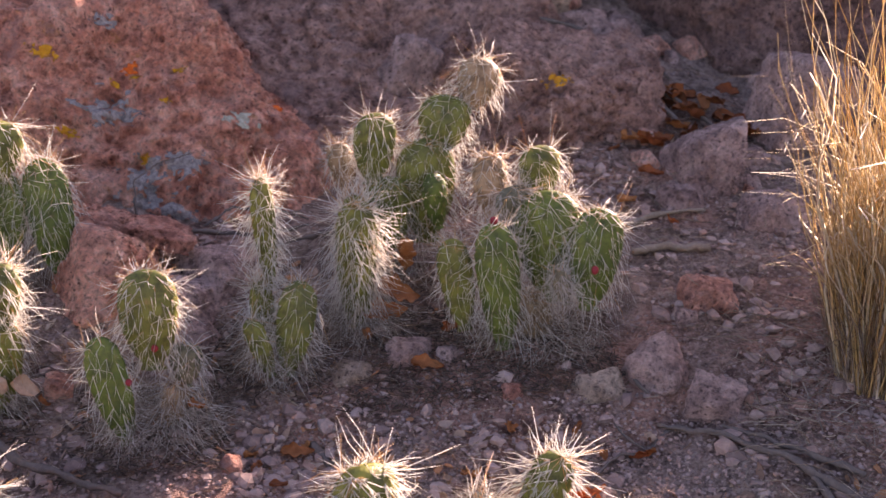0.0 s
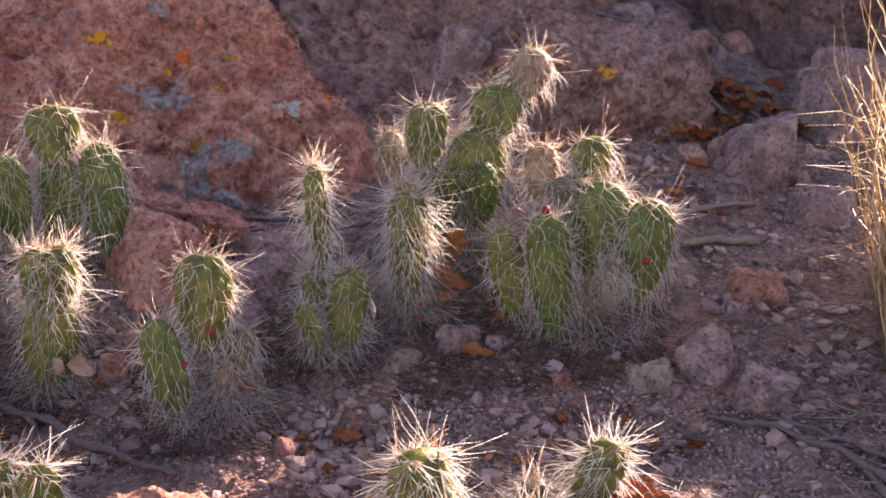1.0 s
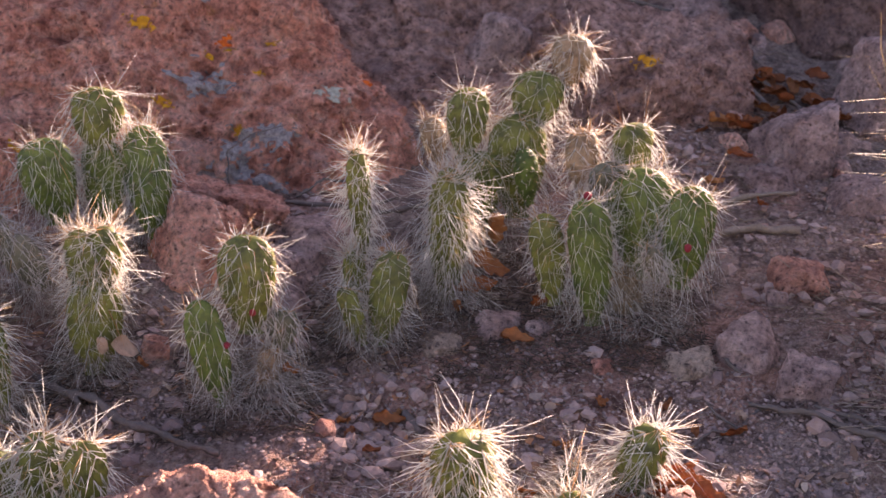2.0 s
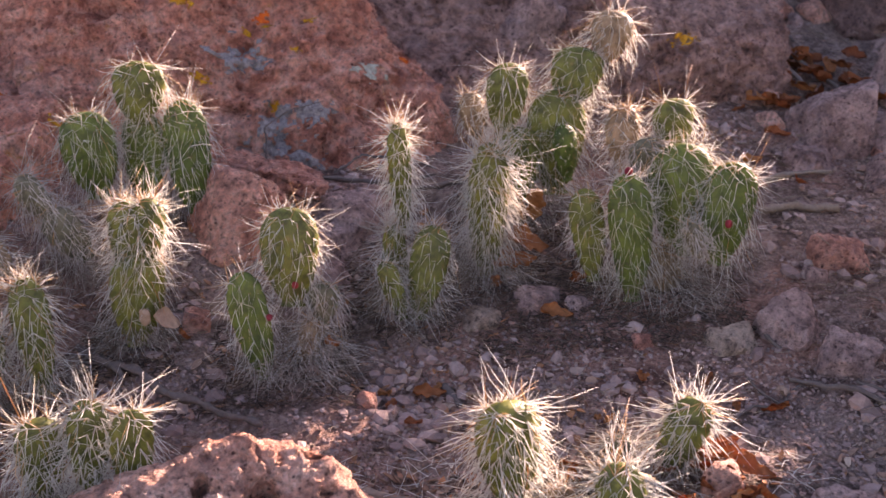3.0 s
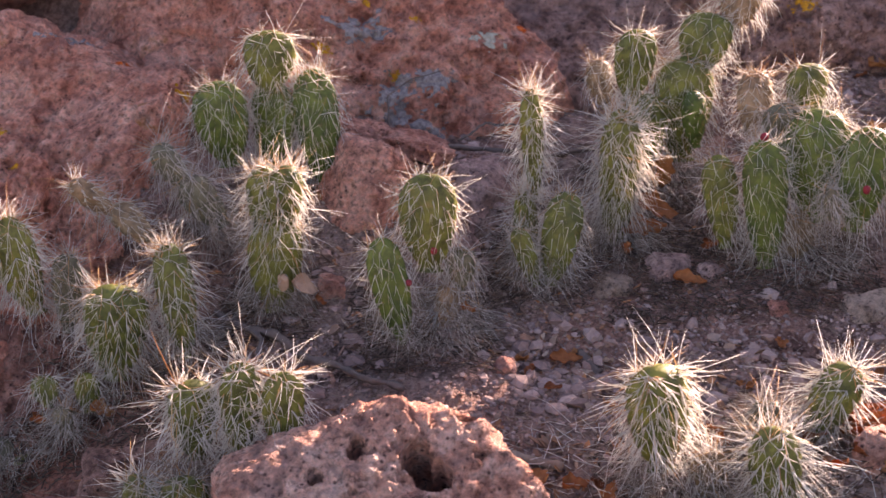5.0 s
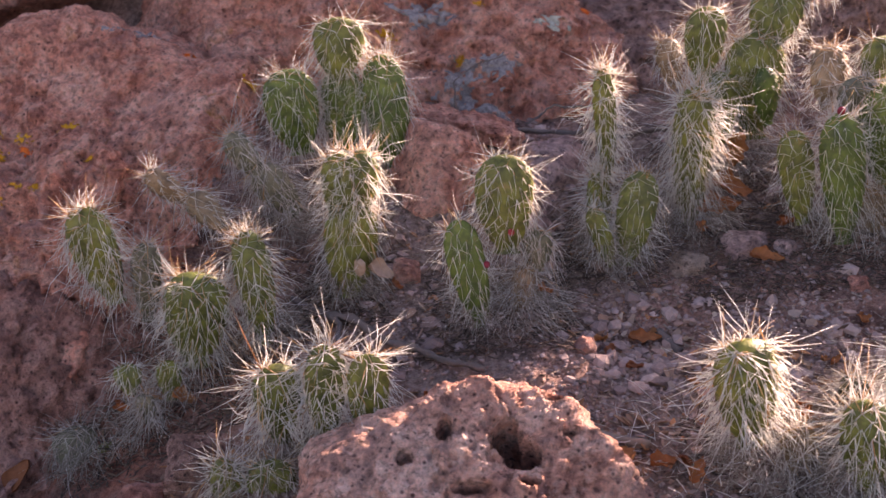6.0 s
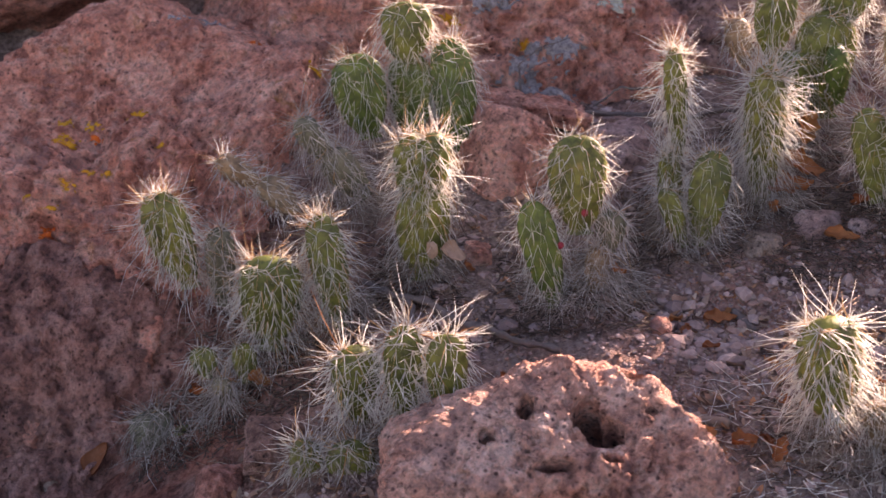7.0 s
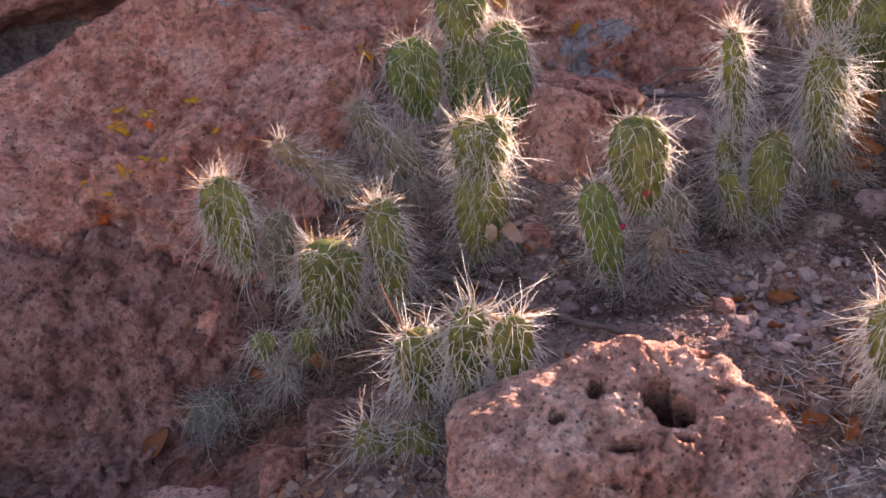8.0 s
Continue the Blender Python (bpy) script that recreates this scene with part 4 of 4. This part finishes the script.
# ---- grass ----
def grass_tuft():
    tuft = new("grass_tuft")
    root0 = np.array([0.575, -0.16, gz(0.575, -0.16)])
    tuft.location = root0
    tagged(tuft, "tall dry golden bunch grass glowing in the sun", "grass")
    for nm, n, tall, lean, mat, rad in (("stalk", 360, 0.54, 0.17, STRAW, 0.0013), ("ribbon_blade", 140, 0.48, 0.22, PALE_STRAW, 0.0027), ("blade", 640, 0.38, 0.17, STRAW, 0.0014), ("base_blade", 600, 0.19, 0.30, SHADED_STRAW, 0.0012), ("dead_blade", 900, 0.15, 0.5, LITTER, 0.0009)):
        ang, rr = RNG.uniform(0, 6.283, n), 0.075 * np.sqrt(RNG.random(n))
        rx, ry = np.cos(ang) * rr * 1.0, np.sin(ang) * rr * 1.1
        h = tall * RNG.uniform(0.4, 1.1, n)
        dx, dy = np.cos(ang) * lean * h * RNG.uniform(0.2, 1.2, n) + np.clip(RNG.normal(0, 0.13, n), -0.25, 0.25) * h, np.sin(ang) * lean * h * RNG.uniform(0.2, 1.2, n) + np.clip(RNG.normal(0, 0.13, n), -0.25, 0.25) * h
        dx = dx - 0.07 * h * (nm in ("stalk", "blade", "ribbon_blade"))
        if nm in ("stalk", "blade", "ribbon_blade"):
            dx = np.clip(dx, -0.115, 0.2)
        else:
            dx = np.clip(dx, -0.05, 0.12)
        droop = RNG.random(n) < (0.75 if nm == "ribbon_blade" else 0.4)
        segs = 8
        face0 = RNG.uniform(0, 6.283, n)
        pts = []
        for k in range(segs + 1):
            u = k / segs
            z = h * u * (1 - np.where(droop, 0.34, 0.05) * u ** 3)
            b = u ** np.where(droop, 1.9, 1.1) + 0.05 * np.sin(5 * u + face0) * u
            sway = (0.016 if nm == "ribbon_blade" else 0.009) * u * np.sin(9 * u + 2 * face0) * np.clip(h / 0.3, 0.4, 1.3)
            pts.append(np.c_[rx + dx * b * np.where(droop, 1.25, 1.0) + sway, ry + dy * b - sway, z - 0.01])
        v, f = [], []
        P3 = np.stack(pts, 1)
        face = RNG.uniform(0, 3.14, n)
        wide = rad * RNG.uniform(0.6, 1.5, n)
        off = np.c_[np.cos(face), np.sin(face), 0 * face] * wide[:, None]
        lift = np.c_[-np.sin(face), np.cos(face), 0 * face] * (wide * 0.3)[:, None]
        for k in range(segs + 1):
            w = 1 - 0.75 * (k / segs)
            v.append(np.stack([P3[:, k] - off * w, P3[:, k] + lift * w, P3[:, k] + off * w], 1))
        V = np.stack(v, 1).reshape(-1, 3)
        per = 3 * (segs + 1)
        for i in range(n):
            for k in range(segs):
                o = i * per + 3 * k
                f += [(o, o + 1, o + 4, o + 3), (o + 1, o + 2, o + 5, o + 4), (o + 2, o, o + 3, o + 5)]
        tagged(mesh_object(nm, V, f, mat, tuft), kind="stuff")


grass_tuft()


# ---- fallen leaves ----
def leaf(x, y, z, length, width, turn, tilt=0.0, roll=0.0, curl=0.5, mat=LEAF, label="curled orange brown dry leaf", lobed=True):
    nu, nv = 14, 7
    v, f = [], []
    for top in (0, 1):
        for i in range(nu):
            u = i / (nu - 1)
            w = width / 2 * math.sin(math.pi * u ** 0.8) ** 0.7 * (1 + (0.28 * math.sin(u * 19) if lobed else 0.05 * math.sin(u * 9)))
            for j in range(nv):
                c = 2 * j / (nv - 1) - 1
                zz = curl * (width * 0.8 * c * c * (0.6 + 0.4 * math.sin(5 * u)) + length * 0.35 * (u - 0.5) ** 2) + 0.0016 * math.sin(9 * u + 5 * c)
                v.append((length * (u - 0.5), c * w, zz + 0.0005 * top))
    n = nu * nv
    for i in range(nu - 1):
        for j in range(nv - 1):
            a = i * nv + j
            f += [(a, a + 1, a + nv + 1, a + nv), (n + a, n + a + nv, n + a + nv + 1, n + a + 1)]
    for i in range(nu - 1):
        for j in (0, nv - 1):
            a = i * nv + j
            f.append((a, a + nv, n + a + nv, n + a))
    ob = mesh_object("dry_leaf", v, f, mat)
    ob.matrix_world = pose(x, y, z, roll, tilt, turn)
    tagged(ob, label, "leaf", "fallen leaves")


for x, y, up, length, width, turn, tilt, roll, curl in (
        (-0.035, -0.005, 0.040, 0.065, 0.035, 20, 20, 35, 0.5), (-0.05, -0.02, 0.020, 0.06, 0.03, 10, -5, 30, 0.6),
        (-0.025, 0.035, 0.060, 0.06, 0.025, 80, 60, 20, 0.5), (-0.075, -0.05, 0.012, 0.03, 0.014, 80, 50, 10, 0.4),
        (0.00, -0.105, 0.008, 0.042, 0.02, -15, 0, 20, 0.5), (0.03, -0.05, 0.015, 0.035, 0.018, 110, 30, 20, 0.5),
        (-0.157, -0.215, 0.006, 0.04, 0.017, 5, 0, 25, 0.4), (-0.395, -0.345, 0.010, 0.035, 0.025, 30, -25, 20, 0.5),
        (0.10, -0.385, 0.015, 0.03, 0.02, 30, 0, 10, 0.5), (0.13, -0.40, 0.012, 0.035, 0.022, 70, 10, 10, 0.5), (0.16, -0.395, 0.012, 0.04, 0.02, 10, 10, 30, 0.5),
        (0.17, -0.42, 0.010, 0.05, 0.025, -30, 0, 10, 0.5), (0.145, -0.43, 0.010, 0.035, 0.02, 100, 0, 30, 0.5), (0.12, -0.42, 0.010, 0.03, 0.02, 150, 10, 20, 0.5),
        (-0.01, -0.41, 0.014, 0.02, 0.015, 0, 20, 20, 0.5), (-0.128, -0.468, 0.012, 0.03, 0.014, 60, -40, 10, 0.6), (-0.16, -0.45, 0.010, 0.03, 0.02, 20, 0, 10, 0.5),
        (-0.20, -0.44, 0.006, 0.03, 0.02, 120, 0, 0, 0.5), (-0.70, -0.26, 0.02, 0.03, 0.02, 10, 20, 20, 0.6),
        (-0.735, -0.255, 0.035, 0.025, 0.018, 60, 20, 30, 0.6), (-0.78, -0.25, 0.03, 0.035, 0.02, 140, 20, 30, 0.6), (-0.275, -0.19, 0.03, 0.025, 0.015, 40, 20, 20, 0.5),
        (-0.455, -0.155, 0.02, 0.022, 0.014, 60, 40, 20, 0.5), (0.38, 0.20, 0.012, 0.025, 0.018, 60, 10, 20, 0.4),
        (0.37, 0.43, 0.014, 0.05, 0.03, 20, 0, 10, 0.5), (0.40, 0.42, 0.012, 0.05, 0.03, 70, 10, 20, 0.5), (0.45, 0.47, 0.014, 0.05, 0.03, 120, 0, 10, 0.5), (0.42, 0.50, 0.014, 0.06, 0.03, 10, 20, 0, 0.5),
        (0.49, 0.50, 0.014, 0.05, 0.03, 50, 20, 0, 0.5), (0.38, 0.34, 0.010, 0.04, 0.02, -20, 0, 10, 0.5), (0.33, 0.28, 0.010, 0.04, 0.02, 30, 0, 10, 0.5), (0.46, 0.56, 0.02, 0.05, 0.03, 80, 0, 10, 0.5), (0.52, 0.44, 0.01, 0.05, 0.03, 30, 0, 10, 0.5)):
    leaf(x, y, gz(x, y) + up, length, width, turn, tilt, roll, curl)
for k in range(46):
    x, y = (RNG.uniform(-0.3, 0.25), RNG.uniform(-0.58, -0.2)) if k < 34 else (RNG.uniform(0.3, 0.6), RNG.uniform(0.25, 0.6))
    leaf(x, y, gz(x, y) + 0.006, RNG.uniform(0.012, 0.03), RNG.uniform(0.007, 0.014), RNG.uniform(0, 360), RNG.uniform(-25, 25), RNG.uniform(-30, 30), 0.5,
         PALE_LEAF if k % 3 == 0 else LEAF, "small brown dry leaf scrap on gravel", k % 2 == 0)
for k in range(9):
    x, y = RNG.normal(0.155, 0.035), RNG.normal(-0.405, 0.025)
    leaf(x, y, gz(x, y) + 0.008 + 0.01 * RNG.random(), RNG.uniform(0.022, 0.042), RNG.uniform(0.013, 0.022), RNG.uniform(0, 360), RNG.uniform(-30, 30), RNG.uniform(-35, 35), 0.5,
         LEAF, "bright orange dry leaf in sunlit litter", True)
leaf(-0.900, -0.284, gz(-0.90, -0.284) + 0.022, 0.046, 0.032, 40, -55, 10, 0.5, RUST_LEAF, "dark rust curled dry leaf by the ledge", False)
for k in range(30):
    x, y = RNG.uniform(0.39, 0.58), RNG.uniform(0.42, 0.60)
    leaf(x, y, gz(x, y) + 0.008 + 0.012 * RNG.random(), RNG.uniform(0.03, 0.055), RNG.uniform(0.018, 0.032), RNG.uniform(0, 360), RNG.uniform(-35, 35), RNG.uniform(-40, 40), 0.5,
         RUST_LEAF if k % 3 else LEAF, "dark rust dry leaf drifted between boulders", k % 2 == 0)
leaf(-0.473, -0.165, 0.022, 0.035, 0.025, 20, 30, 40, 0.4, PALE_LEAF, "pale pinkish dry leaf stuck to a cactus", False)
leaf(-0.50, -0.168, 0.025, 0.025, 0.018, 80, 70, 20, 0.4, PALE_LEAF, "pale pinkish dry leaf stuck to a cactus", False)
leaf(-0.06, -0.26, gz(-0.06, -0.26) + 0.006, 0.035, 0.013, -5, 0, 10, 0.4, PALE_LEAF, "pale tan dry leaf on gravel", False)


# ---- twigs and sticks ----
def stick(label, pts, r0, r1, mat=TWIG):
    fine, n = [], 9
    for a, b in zip(pts[:-1], pts[1:]):
        for k in range(n):
            u = k / n
            fine.append([a[i] + (b[i] - a[i]) * u for i in range(3)])
    fine.append(list(pts[-1]))
    fine = np.array(fine)
    fine += 0.0065 * np.c_[vnoise(fine * 34, 3), vnoise(fine * 34, 4), vnoise(fine * 34, 5) * 0.6] + 0.0016 * np.c_[vnoise(fine * 160, 13), vnoise(fine * 160, 14), vnoise(fine * 160, 15)]
    rad = np.linspace(r0, r1, len(fine)) * (1 + 0.38 * vnoise(fine * 110, 8))
    o = fine[0].copy()
    v, f = tube(fine - o, rad)
    ob = mesh_object("dead_stick", v, f, mat)
    ob.location = tuple(o)
    tagged(ob, label, "stick", "dead sticks")


def on_ground(*xy, lift=0.004):
    return [(x, y, gz(x, y) + lift) for x, y in xy]


stick("weathered grey stick lying between cacti", on_ground((-0.59, -0.145), (-0.547, -0.178), (-0.474, -0.226), (-0.405, -0.264), (-0.345, -0.302), lift=0.010), 0.0055, 0.0035)
stick("short fork of a weathered grey stick", on_ground((-0.535, -0.186), (-0.522, -0.215), (-0.508, -0.248), lift=0.008), 0.004, 0.0026)
stick("short dark stick on the soil", on_ground((-0.53, -0.24), (-0.52, -0.29)), 0.004, 0.002)
stick("split weathered branch lying by the grass", on_ground((0.262, -0.228), (0.325, -0.258), (0.365, -0.297), (0.405, -0.350), (0.45, -0.40), lift=0.007), 0.0026, 0.0055)
stick("splintered half of a weathered branch by the grass", on_ground((0.335, -0.245), (0.375, -0.278), (0.415, -0.322), (0.46, -0.36), lift=0.007), 0.0018, 0.0038)
stick("loose splinter of a weathered branch by the grass", on_ground((0.40, -0.355), (0.412, -0.375), (0.418, -0.41), lift=0.007), 0.003, 0.0045)
stick("thin dark twig branching off a weathered branch", on_ground((0.275, -0.235), (0.245, -0.262), (0.21, -0.275), (0.165, -0.315)), 0.0026, 0.0014)
stick("thin dark twig forking on the soil", on_ground((0.245, -0.262), (0.225, -0.245), (0.215, -0.225)), 0.0018, 0.0010)
stick("dark bent twig behind the cacti", on_ground((-0.36, 0.14), (-0.27, 0.13), (-0.20, 0.15), (-0.10, 0.17), lift=0.012), 0.005, 0.003)
stick("thin grey twig by a boulder", on_ground((-0.33, 0.20), (-0.22, 0.18), (-0.15, 0.19), lift=0.012), 0.004, 0.002)
stick("pale bleached stick on the back soil", on_ground((0.31, 0.13), (0.36, 0.14), (0.42, 0.13), lift=0.006), 0.006, 0.005, LITTER)
stick("thin tan twig on the back soil", on_ground((0.29, 0.20), (0.36, 0.24), (0.44, 0.25), lift=0.006), 0.005, 0.003, LITTER)
stick("thin dark stick leaning among leaves", [(0.35, 0.62, 0.28), (0.42, 0.53, 0.22), (0.46, 0.47, 0.19)], 0.005, 0.004)
stick("dark dead branch lying across the upper slope", [(0.20, 0.66, 0.30), (0.30, 0.66, 0.275), (0.40, 0.66, 0.26)], 0.005, 0.004)
stick("dark dead branch on the upper slope", [(0.33, 0.90, 0.42), (0.40, 0.98, 0.46), (0.45, 1.06, 0.53)], 0.008, 0.006)
stick("dark dead branch among drifted leaves", [(0.40, 0.60, 0.245), (0.47, 0.545, 0.215), (0.52, 0.47, 0.185)], 0.005, 0.003)
stick("dark bent twig above drifted leaves", [(0.24, 0.70, 0.325), (0.33, 0.72, 0.30), (0.41, 0.69, 0.275), (0.47, 0.62, 0.24)], 0.004, 0.0025)
stick("short grey twig in gravel", on_ground((0.245, -0.13), (0.26, -0.175)), 0.003, 0.002)
stick("dark bark chip in gravel", on_ground((-0.14, -0.20), (-0.12, -0.235)), 0.006, 0.004)
stick("pale broken stick in straw", on_ground((-0.24, -0.40), (-0.17, -0.415)), 0.006, 0.004, LITTER)
stick("thin stem arching over a boulder", [(-0.40, 0.22, 0.10), (-0.40, 0.24, 0.15), (-0.36, 0.27, 0.175), (-0.33, 0.29, 0.18)], 0.0015, 0.0008)
stick("thin stem arching over a boulder", [(-0.30, 0.16, 0.11), (-0.26, 0.17, 0.135), (-0.20, 0.17, 0.135), (-0.15, 0.17, 0.12)], 0.0018, 0.001)


# ---- lichen patches on the boulders ----
def lichen_material(name, a, b):
    m, nt, bs = material(name, 0.95)
    n = tex_noise(nt, 170, 6, 0.7, coords(nt))
    nt.links.new(ramp(nt, [(0.35, a), (0.62, b)], n), bs.inputs["Base Color"])
    nt.links.new(bumped(nt, n, 0.8, 0.003), bs.inputs["Normal"])
    return m


LICHEN = {"grey": lichen_material("grey_lichen", (0.13, 0.105, 0.10), (0.34, 0.30, 0.28)),
          "orange": lichen_material("orange_lichen", (0.5, 0.07, 0.015), (0.7, 0.15, 0.02)),
          "yellow": lichen_material("yellow_lichen", (0.44, 0.17, 0.015), (0.62, 0.3, 0.02)),
          "green": lichen_material("pale_green_lichen", (0.26, 0.24, 0.18), (0.44, 0.42, 0.33))}
bpy.context.view_layer.update()
ROCKS = [o for o in scene.objects if o.name.startswith(("boulder", "pitted_rock"))]


def lichen(x, y, z, r, colour, stretch=1.5):
    """A crust that follows the boulder beneath it, seen from above and in front."""
    away = Vector((0, -0.75, 0.66))
    best = None
    for o in ROCKS:
        hit, p, n, _ = o.ray_cast(Vector((x, y, z)) + away * 0.25 - o.location, -away, distance=0.6)
        if hit and (best is None or (p + o.location).dot(away) > best[0]):
            best = ((p + o.location).dot(away), o)
    if best is None:
        return
    o = best[1]
    r *= {"yellow": 1.1, "grey": 1.3, "green": 1.2, "orange": 1.1}[colour]
    n = 12 if r < 0.013 else 30
    shift = RNG.uniform(0, 50, 3)
    grid, v, f = {}, [], []
    for i in range(n + 1):
        for j in range(n + 1):
            a, b = (2 * i / n - 1) * r * stretch * 1.4, (2 * j / n - 1) * r * 1.4
            q = Vector((x + a, y + b * 0.66, z + b * 0.75))
            hit, p, nn, _ = o.ray_cast(q + away * 0.25 - o.location, -away, distance=0.6)
            if hit:
                grid[i, j] = len(v)
                v.append(tuple(p + o.location + nn * 0.0013 - Vector((x, y, z))))
    for i in range(n):
        for j in range(n):
            u, w = 2.8 * (i + 0.5) / n - 1.4, 2.8 * (j + 0.5) / n - 1.4
            ragged = vnoise(np.array([[u * 2.2, w * 2.2, 0.0]]) + shift, 21)[0] * 0.55 + vnoise(np.array([[u * 5, w * 5, 3.0]]) + shift, 22)[0] * 0.45
            corners = [(i, j), (i + 1, j), (i + 1, j + 1), (i, j + 1)]
            if math.hypot(u, w) < 0.62 + 1.5 * ragged and all(k in grid for k in corners):
                f.append([grid[k] for k in corners])
    if not f:
        return
    ob = mesh_object("lichen_patch", v, f, LICHEN[colour])
    ob.location = (x, y, z)
    tagged(ob, "crusty %s lichen patch on reddish rock" % colour, "lichen", "lichen patches")


for x, y, z, r, colour in (
        (-0.455, 0.35, 0.23, 0.022, "grey"), (-0.43, 0.35, 0.225, 0.016, "grey"), (-0.261, 0.387, 0.193, 0.015, "green"),
        (-0.431, 0.411, 0.272, 0.010, "orange"), (-0.205, 0.451, 0.186, 0.006, "orange"), (-0.38, 0.27, 0.165, 0.021, "grey"), (-0.34, 0.29, 0.17, 0.018, "grey"), (-0.40, 0.24, 0.14, 0.016, "grey"), (-0.35, 0.23, 0.13, 0.014, "grey"), (-0.47, 0.46, 0.32, 0.009, "grey"),
        (-0.418, 0.40, 0.262, 0.006, "yellow"), (-0.45, 0.39, 0.255, 0.005, "yellow"), (-0.37, 0.375, 0.228, 0.005, "yellow"), (-0.355, 0.42, 0.26, 0.007, "yellow"), (-0.51, 0.31, 0.21, 0.008, "yellow"), (-0.395, 0.29, 0.18, 0.005, "yellow"), (-0.55, 0.39, 0.29, 0.012, "yellow"),
        (-0.997, 0.062, 0.105, 0.007, "orange"), (-0.946, 0.128, 0.106, 0.009, "yellow"), (-0.883, 0.023, 0.088, 0.006, "yellow"), (-0.94, -0.03, 0.07, 0.005, "yellow"), (-1.01, -0.08, 0.05, 0.005, "yellow"), (-0.97, -0.02, 0.07, 0.006, "yellow"),
        (-1.04, 0.06, 0.10, 0.009, "yellow"), (-1.06, 0.10, 0.11, 0.012, "yellow"), (-1.0, 0.09, 0.11, 0.008, "yellow"), (-1.05, -0.05, 0.05, 0.007, "yellow"), (-1.02, -0.10, 0.03, 0.008, "orange"), (-0.995, -0.04, 0.06, 0.006, "yellow"),
        (-0.655, 0.087, 0.10, 0.012, "yellow"), (-0.684, 0.146, 0.144, 0.010, "yellow"), (-0.70, 0.20, 0.17, 0.009, "yellow"),
        (-0.87, 0.27, 0.22, 0.010, "grey"), (-0.91, 0.27, 0.22, 0.008, "grey"), (-0.80, 0.25, 0.19, 0.007, "orange"), (0.24, 0.50, 0.22, 0.012, "yellow")):
    lichen(x, y, z, r, colour)
